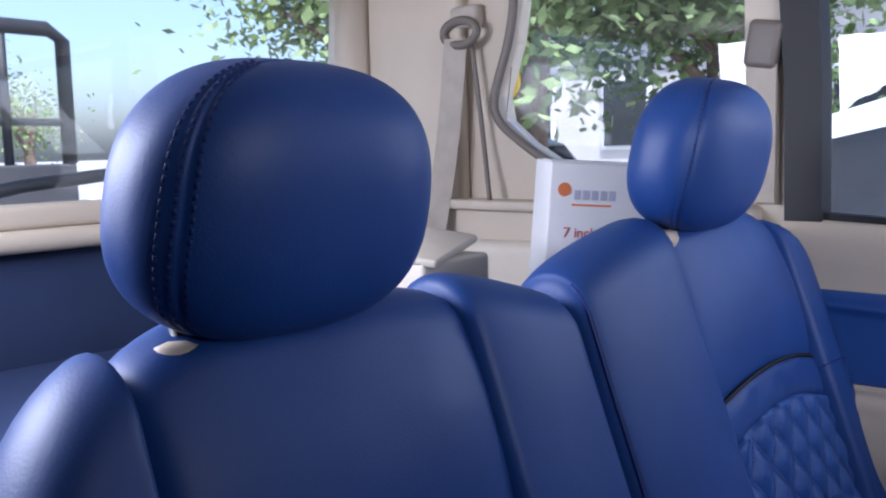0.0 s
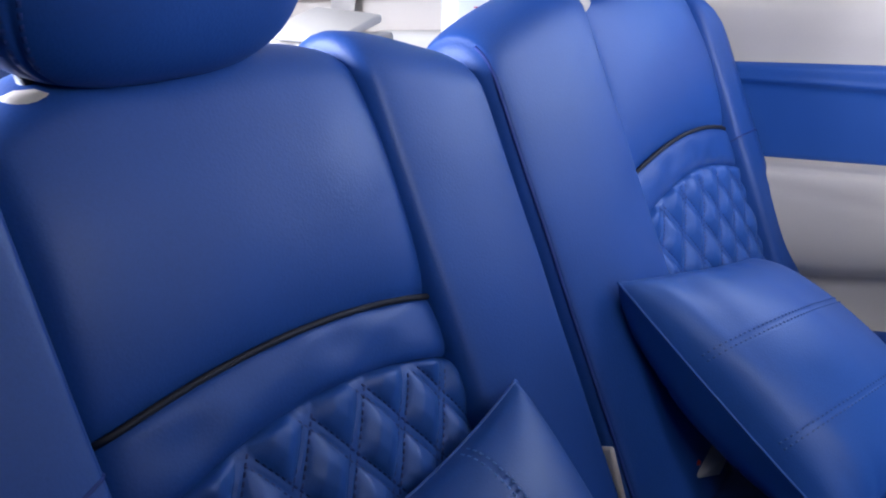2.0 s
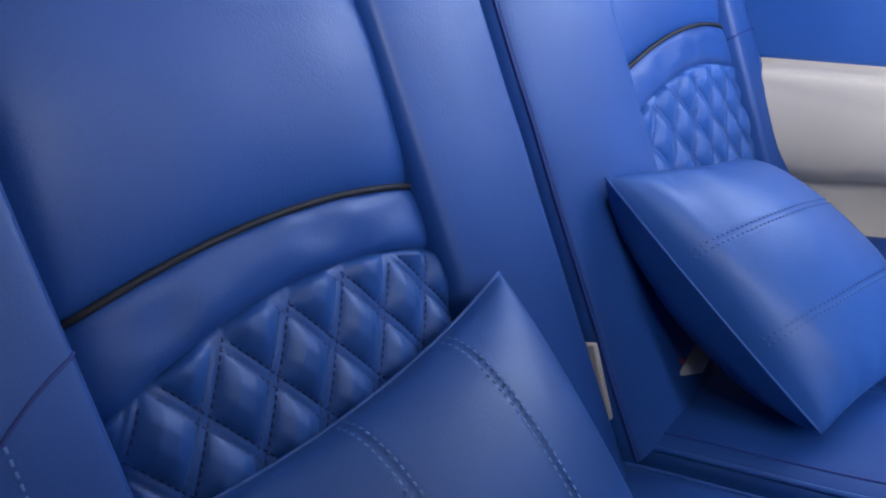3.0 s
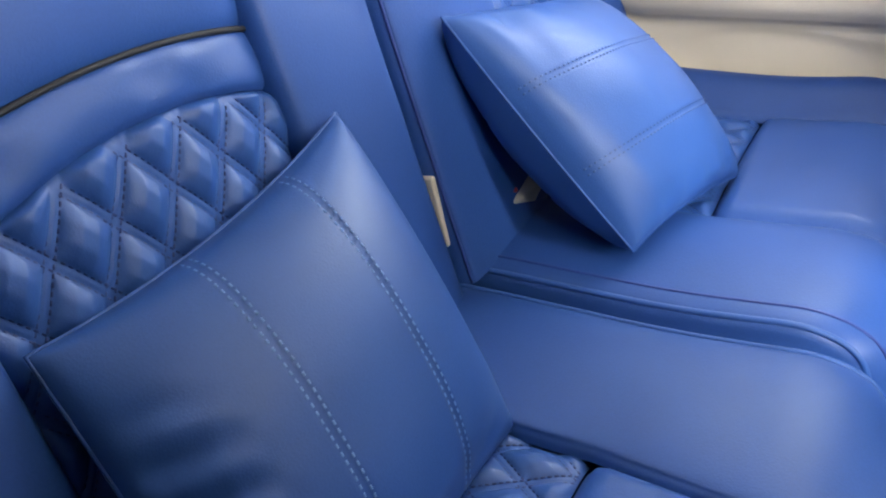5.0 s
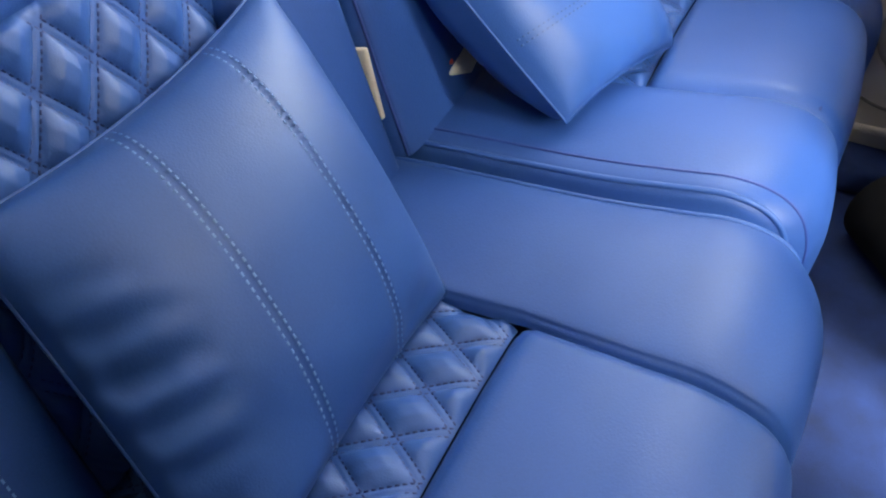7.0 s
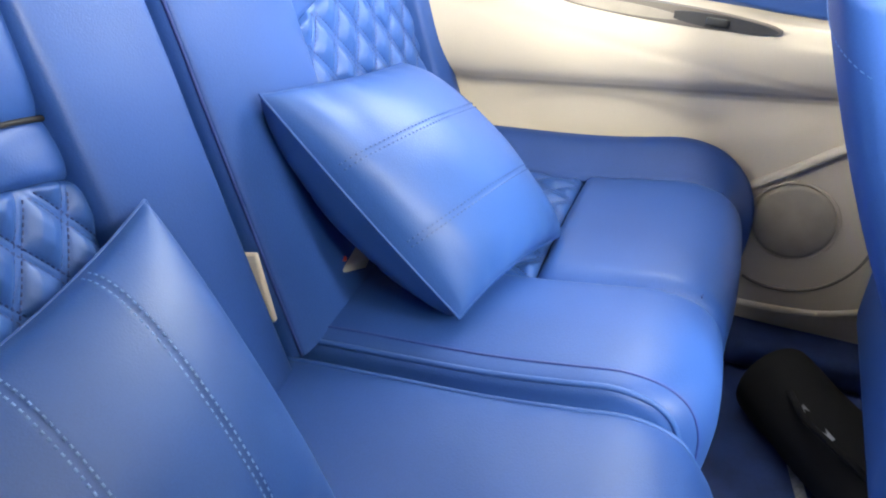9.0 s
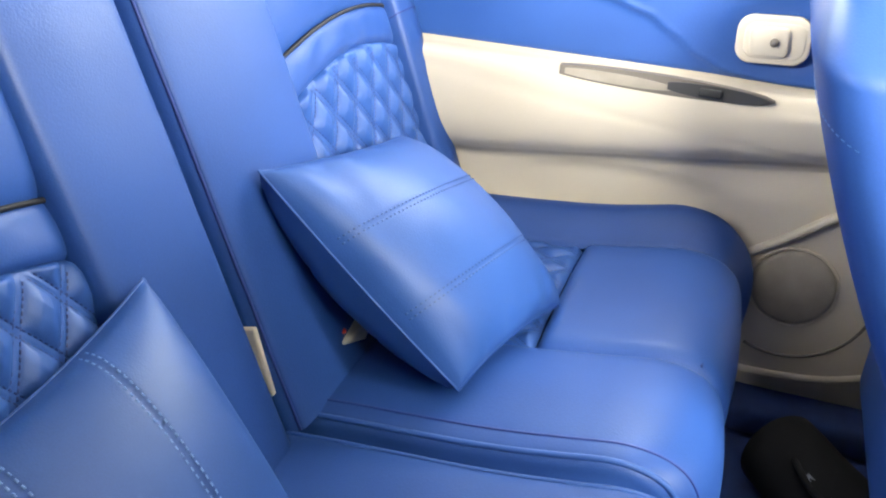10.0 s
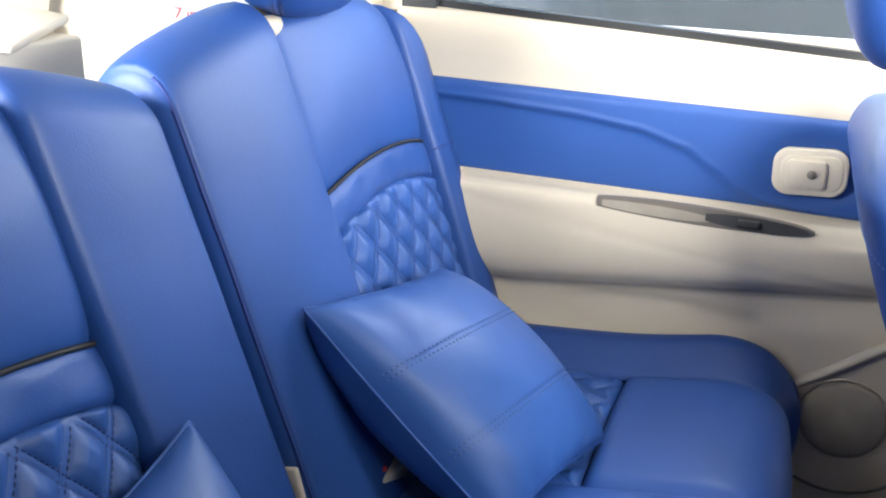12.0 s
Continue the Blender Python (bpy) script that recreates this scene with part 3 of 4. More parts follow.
# tailgate
def tailgate():
    g = thing("tailgate", (0.67, 1.06, 0.08), "closed rear hatch with beige frame, dark navy lower panel", "hatch")
    g["kind"] = "structure"
    part("lower_panel", box((-0.05, 1.0, 0.08), (1.37, 1.05, 0.865), 0.012), NAVY, g, "dark navy upholstered panel")
    part("ledge", join(box((-0.05, 0.965, 0.868), (1.37, 1.05, 0.905), 0.015, 3), box((-0.05, 0.985, 0.905), (1.37, 1.05, 0.945), 0.01, 3)), BEIGE, g, "beige window ledge")
    part("pillar_trim", prism([(1.27, 0.945), (1.30, 1.15), (1.315, 1.36), (1.40, 1.36), (1.40, 0.945)], 0.97, 1.05, 1), BEIGE, g)
    part("pillar_trim", prism([(0.06, 0.945), (0.03, 1.15), (0.015, 1.36), (-0.08, 1.36), (-0.08, 0.945)], 0.97, 1.05, 1), BEIGE, g)
    part("gasket", tube([(1.372, 0.965, 0.95), (1.385, 0.962, 1.15), (1.39, 0.96, 1.35)], 0.008, 8), DARK, g)
    gl = part("rear_glass", box((-0.02, 1.03, 0.945), (1.33, 1.034, 1.36), 0), GLASS, g, "", False)
    gl.visible_shadow = False
    wiper = part("wiper", tube([(0.52, 1.07, 0.955), (0.62, 1.075, 0.972), (0.76, 1.075, 0.985), (0.95, 1.075, 0.995)], 0.012, 8), RUBBER, g, "black wiper arm")
    return g


tailgate()


# far side trim of the luggage bay
def bay_trim():
    t = thing("side_trim", (1.33, 0.55, 0.08), "beige moulded luggage bay trim with raised armrest pad", "trim panel")
    t["kind"] = "structure"
    part("panel", box((1.318, 0.09, 0.08), (1.371, 0.985, 0.912), 0.012, 3), BEIGE, t)
    part("shelf_lip", box((1.298, 0.10, 0.898), (1.37, 0.985, 0.917), 0.006, 3), BEIGE, t)
    part("armrest_pad", box((1.275, 0.30, 0.60), (1.325, 0.665, 0.842), 0.028, 4), BEIGE_PALE, t, "raised rounded pale pad")
    part("pillar_cover", box((1.34, 0.70, 0.90), (1.372, 0.96, 1.35), 0.012, 3), BEIGE, t)
    return t


trim_line = bay_trim()
part("pillar_dark_line", tube([spline([(1.341, 0.668, 1.22), (1.339, 0.645, 1.06), (1.318, 0.612, 0.915)], i / 16) for i in range(17)], 0.005, 8), POCKET, trim_line, "thin dark line down the pillar trim")


def belt():
    b = thing("seat_belt", (1.31, 0.68, 0.75), "taupe seat belt hanging from a pillar loop, white tongue", "seat belt")
    pts = [(1.33, 0.70, 1.235), (1.313, 0.71, 1.05), (1.288, 0.716, 0.92), (1.266, 0.72, 0.83)]

    def f(s, t):
        p = spline(pts, t)
        q = spline(pts, min(1, t + 0.02)) - spline(pts, max(0, t - 0.02))
        side = Vector((-0.5, 0.86, 0.0)).normalized()
        return Vector(p) + side * (s - 0.5) * 0.046
    sheet("webbing", f, 4, 40, BELT, b)
    sheet("webbing_back", lambda s, t: f(s, t) + Vector((0.0022, 0.0014, 0)), 4, 40, BELT, b, flip=True)
    ring = [Vector((1.332, 0.69 + 0.042 * math.cos(a), 1.245 + 0.024 * math.sin(a))) for a in [2 * math.pi * i / 28 for i in range(29)]]
    part("loop", tube(ring, 0.009, 8), POCKET, b, "dark brown plastic guide loop")
    part("loop_cover", box((1.338, 0.655, 1.255), (1.368, 0.725, 1.30), 0.01, 3), BELT, b)
    tongue = part("tongue", join(slab((0.062, 0.014, 0.034), pose(1.266, 0.72, 0.815, 0, 0, 120), 0.006, 3)), BEIGE_PALE, b, "white plastic tongue")
    part("plate", slab((0.034, 0.003, 0.07), pose(1.266, 0.72, 0.768, 0, 0, 120), 0.001), CHROME, tongue, "steel plate")
    return b


belt()


# a seat-belt reel cover on the pillar beside the door window
def belt_pillar():
    b = thing("seat_belt", (1.37, 0.09, 0.95), "taupe seat belt on the centre pillar beside the window", "seat belt")
    part("webbing", box((1.352, 0.068, 0.92), (1.356, 0.112, 1.15), 0.001), BELT, b)
    part("anchor_cover", slab((0.022, 0.055, 0.075), pose(1.356, 0.09, 1.17, 10, 0, 0), 0.02, 4), POCKET, b, "brown anchor cover")
    return b


belt_pillar()


# ---- far door ----
def far_door():
    d = thing("door_1", (1.36, -0.5, 0.12), "closed car door lined in beige plastic with blue leather insert", "door")
    d["kind"] = "structure"

    def arm_low(y):
        return 0.487 + max(0.0, -0.16 - y) * 0.125

    def body(s, t):
        y = lerp(0.055, -1.25, s)
        zb = arm_low(y)
        top = 0.893 + 0.05 * min(0, y)
        pts = [(0.10, 1.362), (0.16, 1.348), (0.26, 1.345), (0.36, 1.346), (zb - 0.05, 1.347), (zb - 0.022, 1.342), (zb - 0.004, 1.318), (zb + 0.02, 1.297),
               (zb + 0.06, 1.288), (0.625, 1.292), (0.642, 1.303), (0.6475, 1.325), (0.66, 1.336), (0.72, 1.337), (top - 0.09, 1.336), (top - 0.05, 1.332), (top - 0.018, 1.336), (top, 1.352), (top + 0.003, 1.385)]
        z, x = spline(pts, t)
        fade = min(1.0, max(0.0, (0.03 - y) / 0.03))
        # scooped map pocket over the loudspeaker
        r = math.hypot((y + 0.70) / 0.26, (z - 0.32) / 0.17)
        x -= 0.014 * (1 / (1 + math.exp((r - 1) * 22))) * (1 if z < zb else 0)
        r2 = math.hypot((y + 0.42) / 0.205, (z - 0.425) / 0.055)
        x += 0.009 * (1 / (1 + math.exp((r2 - 1) * 16))) * (1 if z < zb - 0.02 else 0)
        # shallow sweeping style line on the armrest
        zs = 0.60 + 0.10 * (y + 0.2) + 0.05 * (y + 0.45) ** 2
        x += 0.0018 * math.exp(-((z - zs) / 0.006) ** 2) * fade
        return Vector((float(x), y, float(z)))
    sheet("door_lining", body, 150, 170, BEIGE, d, flip=False)

    def blue_top(y):
        return 0.793 + 0.01 * y

    ridge = [(0.06, 0.767), (-0.10, 0.762), (-0.24, 0.755), (-0.34, 0.744), (-0.41, 0.724), (-0.45, 0.70), (-0.485, 0.675), (-0.53, 0.657), (-0.60, 0.65), (-1.0, 0.648)]

    def ridge_z(y):
        for (ya, za), (yb, zb) in zip(ridge, ridge[1:]):
            if yb <= y <= ya:
                k = (ya - y) / (ya - yb)
                return lerp(za, zb, k * k * (3 - 2 * k) * 0.4 + k * 0.6)
        return ridge[-1][1]

    def insert(s, t):
        y = lerp(0.05, -1.1, s)
        z0, z1 = 0.6485, blue_top(y)
        z = lerp(z0, z1, t)
        x = 1.330
        k = 1 / (1 + math.exp(-(z - ridge_z(y)) / 0.0035))
        x -= 0.007 * k
        x -= 0.003 * math.exp(-((z - ridge_z(y) - 0.004) / 0.005) ** 2)
        edge = min(z - z0, z1 - z)
        x += 0.010 * math.exp(-edge / 0.003)
        # dished round the handle
        r = math.hypot((y + 0.586) / 0.072, (z - 0.713) / 0.047)
        x += 0.004 * (1 / (1 + math.exp((r - 1) * 14)))
        return Vector((x, y, z))
    sheet("leather_insert", insert, 150, 60, LEATHER_SMOOTH, d, "embossed blue leather insert")

    # inside handle
    h = part("handle_plate", rounded_plate((1.318, -0.583, 0.714), 0.098, 0.066, 0.014, 0.022, -3), BEIGE, d, "beige handle surround")
    part("recess", rounded_plate((1.313, -0.585, 0.714), 0.082, 0.05, 0.008, 0.016, -3), BEIGE, h)
    part("lever", rounded_plate((1.307, -0.578, 0.713), 0.052, 0.040, 0.008, 0.008, -3), BEIGE, h)
    part("lock_pin", tube([(1.304, -0.585, 0.714), (1.300, -0.585, 0.714)], 0.006, 12), POCKET, h)

    # pull pocket in the armrest
    def lens_outline(y0, y1, z0, h, n=24):
        up, lo = [], []
        for i in range(n + 1):
            k = i / n
            y = lerp(y0, y1, k)
            zc = lerp(z0, z0 - 0.004, k)
            e = math.sin(math.pi * min(1, 0.06 + k * 0.94)) ** 0.4 if k < 0.5 else math.sin(math.pi * k) ** 0.5
            up.append((y, zc + h / 2 * max(0.08, e)))
            lo.append((y, zc - h / 2 * max(0.08, e)))
        return up + lo[::-1]
    rim = prism(lens_outline(-0.297, -0.603, 0.639, 0.027), 1.2895, 1.30)
    p = part("pull_pocket", rim, POCKET, d, "grey-brown pull pocket", False)
    part("pocket_floor", prism(lens_outline(-0.305, -0.47, 0.638, 0.016), 1.2885, 1.296), BEIGE_DARK, p, "", False)
    sw = part("window_switch_panel", prism(lens_outline(-0.455, -0.598, 0.638, 0.02), 1.2875, 1.296), DARK, p, "dark switch panel", False)
    part("window_switch", slab((0.008, 0.032, 0.012), pose(1.286, -0.515, 0.636, 0, 12, 0), 0.003, 3), RUBBER, sw)

    # loudspeaker
    sp = part("speaker_grille", disc((1.327, -0.69, 0.34), 0.062, 0.006), BEIGE_DARK, d, "taupe cloth loudspeaker grille")
    ring = [Vector((1.329, -0.69 + 0.067 * math.cos(a), 0.34 + 0.067 * math.sin(a))) for a in [2 * math.pi * i / 48 for i in range(49)]]
    part("speaker_ring", tube(ring, 0.0015, 8), BEIGE, sp)
    # moulded edge of the map pocket
    edge = [spline([(1.338, -0.56, 0.345), (1.331, -0.65, 0.408), (1.328, -0.735, 0.475), (1.328, -0.82, 0.52)], i / 20) for i in range(21)]
    part("pocket_lip", tube(edge, 0.008, 8), BEIGE, d)
    # Thin dark tube that draws the shade along the recess edge by colour.
    arc = [Vector((1.332, -0.69 - 0.123 * math.sin(radians(a)), 0.338 - 0.123 * math.cos(radians(a)))) for a in range(-25, 86, 5)]
    part("pocket_shade_line", tube(arc, 0.003, 8), POCKET, d, "dark line painting the shade of the recess edge round the loudspeaker")
    ledge = [spline([(1.337, -0.56, 0.176), (1.336, -0.66, 0.174), (1.336, -0.77, 0.186), (1.336, -0.87, 0.225)], i / 20) for i in range(21)]
    part("door_foot_lip", tube(ledge, 0.009, 8), BEIGE, d)
    part("sill", box((1.28, -1.25, 0.08), (1.40, 0.05, 0.135), 0.015, 3), CARPET, d)
    return d


def rounded_plate(c, wy, hz, th, r, tilt=0.0, n=8):
    pts = []
    for cy, cz, a0 in ((wy / 2 - r, hz / 2 - r, 0), (-wy / 2 + r, hz / 2 - r, 90), (-wy / 2 + r, -hz / 2 + r, 180), (wy / 2 - r, -hz / 2 + r, 270)):
        for i in range(n + 1):
            a = radians(a0 + 90 * i / n)
            pts.append((cy + r * math.cos(a), cz + r * math.sin(a)))
    m = Matrix.Translation(c) @ Matrix.Rotation(radians(tilt), 4, "X")
    bm = bmesh.new()
    rings = []
    for x, k in ((th / 2, 1.0), (-th / 2 + 0.003, 1.0), (-th / 2 + 0.001, 0.975), (-th / 2, 0.93)):
        rings.append([bm.verts.new(m @ Vector((x, y * k, z * k))) for y, z in pts])
    for a, b in zip(rings, rings[1:]):
        for i in range(len(pts)):
            j = (i + 1) % len(pts)
            bm.faces.new([a[i], a[j], b[j], b[i]])
    bm.faces.new(rings[0])
    bm.faces.new(rings[-1])
    return bm


def disc(c, r, th):
    bm = bmesh.new()
    rings = []
    for x, k in ((th, 1.0), (0.0, 1.0), (-0.003, 0.9), (-0.006, 0.6), (-0.007, 0.2)):
        rings.append([bm.verts.new(Vector(c) + Vector((x, r * k * math.cos(a), r * k * math.sin(a)))) for a in [2 * math.pi * i / 40 for i in range(40)]])
    for a, b in zip(rings, rings[1:]):
        for i in range(40):
            bm.faces.new([a[i], a[(i + 1) % 40], b[(i + 1) % 40], b[i]])
    bm.faces.new(rings[0])
    bm.faces.new(rings[-1])
    return bm


far_door()


# ---- front seat ahead of the bench ----
def front_seat():
    fs = thing("front_seat", (1.05, -0.95, 0.08), "blue leather front seat seen from behind with stitched seams", "seat")
    slope = 0.40
    x0, x1 = 0.80, 1.275
    norm = Vector((0, 1, -slope)).normalized()

    def rear(s, t):
        th = 2 * math.pi * s
        def sp(a, e):
            return math.copysign(abs(a) ** e, a)
        z = lerp(0.26, 0.865, t)
        k = min(1.0, max(0.02, ((0.868 - z) / 0.06))) ** 0.35 * min(1.0, max(0.02, (z - 0.255) / 0.05)) ** 0.4
        dz = 0.826 - z
        cx, cy = (x0 + x1) / 2, -0.675 - 0.31 * dz - (0.35 * dz * dz if dz > 0 else 0)
        wx = (x1 - x0) / 2 * (0.93 + 0.07 * math.sin((z - 0.3) * 5))
        x = cx + sp(math.cos(th), 0.35) * wx * k
        y = cy + sp(math.sin(th), 0.55) * 0.072 * k
        return Vector((x, y, z))
    b = sheet("backrest", rear, 120, 70, LEATHER, fs)
    runs = []
    for off in (0.0, 0.009, 0.022):
        path = [(0.115 - off * 0.3, lerp(0.05, 0.93, i / 80)) for i in range(81)]
        pts, nn = surface_run(rear, path)
        nn = [Vector((0.5, 0.8, 0)) for _ in nn]
        runs.append((pts, nn))
    path = [(lerp(0.05, 0.45, i / 60), 0.80 + 0.03 * math.sin(i / 60 * math.pi)) for i in range(61)]
    pts, nn = surface_run(rear, path)
    runs.append((pts, [Vector((0, 1, -0.3)) for _ in nn]))
    stitches("seam_thread", runs, b, THREAD, 0.0045, 0.0035, 0.0007)

    def hd(s, t):
        th, ph = 2 * math.pi * s, math.pi * (t - 0.5)
        def sp(a, e):
            return math.copysign(abs(a) ** e, a)
        cz, sz = sp(math.cos(ph), 0.65), sp(math.sin(ph), 0.7)
        p = Vector((sp(math.cos(th), 0.6) * cz * 0.125, sp(math.sin(th), 0.7) * cz * 0.062, sz * 0.105))
        return pose(1.05, -0.63, 1.005, -14, 0, 0) @ p
    hr = sheet("headrest_cushion", hd, 80, 50, LEATHER, fs, flip=True)
    for sx in (-0.07, 0.07):
        part("post", tube([(1.05 + sx, -0.645, 0.94), (1.05 + sx, -0.668, 0.85)], 0.006, 12), CHROME, fs, "steel post")
        part("collar", thing_collar((1.05 + sx, -0.662, 0.872)), BEIGE_PALE, fs, "pale beige plastic guide")
    part("cushion", box((0.80, -1.32, 0.22), (1.275, -0.80, 0.40), 0.05, 4), LEATHER, fs)
    part("pedestal", box((0.86, -1.25, 0.08), (1.21, -0.86, 0.24), 0.01), DARK, fs)
    return fs


front_seat()


# ---- loose things ----
def bag():
    b = thing("umbrella_bag", (1.09, -0.80, 0.089), "long black nylon roll bag with worn pale print on mat", "bag")
    a, c = Vector((1.19, -0.70, 0.150)), Vector((0.78, -0.99, 0.150))
    pts = [a.lerp(c, i / 24) for i in range(25)]
    body = part("body", tube(pts, lambda k: 0.062 * (1 - 0.12 * math.cos(k * 30) * 0.1) * (min(1, k * 12 + 0.55)), 28), BLACKBAG, b)
    d = (c - a).normalized()
    up = Vector((-0.35, 0.5, 0.8)).normalized()
    up = (up - d * up.dot(d)).normalized()
    for k0, ln in ((0.32, 0.07), (0.58, 0.05)):
        m = Matrix.Translation(a.lerp(c, k0) + up * 0.0615)
        side = d.cross(up)
        rot = Matrix((d, side, up)).transposed().to_4x4()
        part("print_bar", slab((ln, 0.006, 0.001), m @ rot, 0), WORNPRINT, body, "pale print", False)
    part("strap", tube([a.lerp(c, 0.2) + up * 0.066, a.lerp(c, 0.35) + up * 0.078 + Vector((0, 0.02, 0)), a.lerp(c, 0.55) + up * 0.066], 0.005, 6), BLACKBAG, b)
    return b


bag()


def floor_mat():
    f = thing("floor_mat", (1.0, -0.85, 0.08), "navy blue floor mat with worn pale print on the carpet", "mat")
    mat = part("mat", box((0.62, -1.15, 0.08), (1.27, -0.60, 0.089), 0.004), CARPET, f)
    part("print_bar", slab((0.075, 0.016, 0.001), pose(1.03, -0.765, 0.0905, 0, 0, 12), 0), WORNPRINT, mat, "worn pale print", False)
    part("print_bar", slab((0.03, 0.02, 0.001), pose(1.045, -0.805, 0.0905, 0, 0, 12), 0), WORNPRINT, mat, "worn pale print", False)
    return f


floor_mat()


def buckles():
    s = thing("seat_belt_stalk", (0.697, -0.15, 0.36), "beige plastic seat belt stalk between the cushions", "seat belt")
    part("stalk", slab((0.008, 0.024, 0.085), pose(0.697, -0.122, 0.445, -14, 0, 0), 0.003, 3), BEIGE, s)
    b = thing("seat_belt_buckle", (0.85, -0.15, 0.345), "beige seat belt buckle with red release button", "seat belt")
    body = part("body", slab((0.085, 0.03, 0.034), pose(0.845, -0.15, 0.392, 20, 0, -15), 0.006, 3), BEIGE_PALE, b)
    part("release_button", slab((0.04, 0.014, 0.012), pose(0.825, -0.15, 0.409, 20, 0, -15), 0.004, 3), REDTAB, body, "red button")
    part("webbing", slab((0.05, 0.004, 0.05), pose(0.90, -0.15, 0.37, 40, 0, -15), 0.001), DARK, b, "dark webbing")


buckles()


def text_mesh(name, words, size, m, mat, parent):
    cu = bpy.data.curves.new("lettering", "FONT")
    cu.body, cu.size, cu.extrude = words, size, 0.0003
    tmp = bpy.data.objects.new("lettering", cu)
    scene.collection.objects.link(tmp)
    me = bpy.data.meshes.new_from_object(tmp.evaluated_get(bpy.context.evaluated_depsgraph_get()))
    bpy.data.objects.remove(tmp)
    bpy.data.curves.remove(cu)
    me.transform(m)
    me.materials.clear()
    me.materials.append(mat)
    ob = new(name, me)
    ob.parent = parent
    if parent.name in PLACED:
        ob.matrix_parent_inverse = PLACED[parent.name].inverted()
    return ob


def carton():
    c = thing("carton", (1.1, 0.33, 0.70), "white printed cardboard carton standing behind the rear seat", "box")
    # frame: origin at the near top corner, x along the printed face, z up, y into the box
    m = pose(1.117, 0.33, 0.994, 3, 4.0, -40)
    w, h, dp = 0.175, 0.29, 0.095
    side = part("carton_body", slab((w, dp, h), m @ Matrix.Translation((w / 2, dp / 2, -h / 2)), 0.003, 2), WHITECARD, c)
    face = m @ pose(0, -0.0008, 0, 90, 0, 0)
    part("logo_dot", disc_xy(face @ Matrix.Translation((0.024, -0.042, 0)), 0.011), ORANGEINK, side, "orange dot", False)
    for i, lw in enumerate((0.009, 0.010, 0.010, 0.009, 0.010)):
        part("logo_bar", slab((lw, 0.015, 0.0006), face @ Matrix.Translation((0.045 + 0.0145 * i, -0.05, 0)), 0), GREYINK, side, "grey printed mark", False)
    part("logo_bar", slab((0.065, 0.003, 0.0006), face @ Matrix.Translation((0.07, -0.066, 0)), 0), ORANGEINK, side, "small orange print", False)
    text_mesh("lettering", "7 inch TFT", 0.023, face @ Matrix.Translation((0.026, -0.118, 0)), REDINK, side)
    part("print_bar", slab((0.05, 0.02, 0.0006), face @ Matrix.Translation((0.03, -0.20, 0)), 0), BEIGE_DARK, side, "brown printed patch", False)
    part("lid_flap", slab((w + 0.002, dp * 0.5, 0.0025), m @ Matrix.Translation((w / 2, dp * 0.25, 0.0016)), 0), WHITECARD, side, "", False)
    return c


def disc_xy(m, r):
    bm = bmesh.new()
    bmesh.ops.create_circle(bm, cap_ends=True, segments=24, radius=r)
    bmesh.ops.transform(bm, matrix=m, verts=bm.verts)
    return bm


carton()
lg = thing("folded_seat", (0.67, 0.55, 0.08), "folded dark navy third row seat in the luggage bay", "seat")
part("folded_back", box((0.02, 0.20, 0.40), (1.27, 0.95, 0.70), 0.04, 4), NAVY, lg)
part("folded_base", box((0.06, 0.24, 0.08), (1.23, 0.90, 0.40), 0.03, 3), NAVY, lg)
fl = thing("paper_packet", (1.0, 0.42, 0.70), "crumpled cream paper packet behind the seat", "packet")
part("sheet", slab((0.17, 0.10, 0.012), pose(0.86, 0.37, 0.885, 8, -6, 20), 0.004, 2), BEIGE_PALE, fl)
part("paper_block", box((0.79, 0.31, 0.70), (0.93, 0.43, 0.872), 0.006), BEIGE_PALE, fl)

# ---- outside ----
ASPHALT = material("worn_concrete", (0.30, 0.29, 0.275), 0.9, var=0.25, scale=1.5, fine=60, bump=0.6)
GRASS = material("grass", (0.07, 0.11, 0.03), 0.9, var=0.4, scale=2, fine=60, bump=0.8)
LEAF = material("leaf_green", (0.09, 0.15, 0.035), 0.6, var=0.4, scale=1.2, fine=20, bump=0)
LEAF_PALE = material("leaf_pale_green", (0.16, 0.22, 0.07), 0.6, var=0.4, scale=1.2, fine=20, bump=0)
BARK = material("bark", (0.16, 0.11, 0.075), 0.95, var=0.35, scale=6, fine=40, bump=1.0)
PLASTER = material("pale_plaster", (0.55, 0.53, 0.5), 0.9, var=0.12, scale=1.0, fine=40, bump=0.3)
WHITEPAINT = material("white_car_paint", (0.75, 0.76, 0.77), 0.25, var=0.03, bump=0, coat=0.5)
GREYPAINT = material("grey_car_paint", (0.25, 0.26, 0.27), 0.3, metal=0.4, var=0.05, bump=0, coat=0.5)
CARGLASS = material("dark_car_glass", (0.03, 0.035, 0.04), 0.08, var=0.1, bump=0)
YELLOW = material("yellow_sign_paint", (0.75, 0.5, 0.04), 0.5, var=0.1)
BLUESIGN = material("blue_sheet_metal", (0.1, 0.25, 0.5), 0.5, var=0.1)
GZ = -0.35
ground = structure("ground", box((-300, -300, GZ - 0.3), (300, 300, GZ), 0), ASPHALT, "pale worn concrete yard and street around the car", "ground")


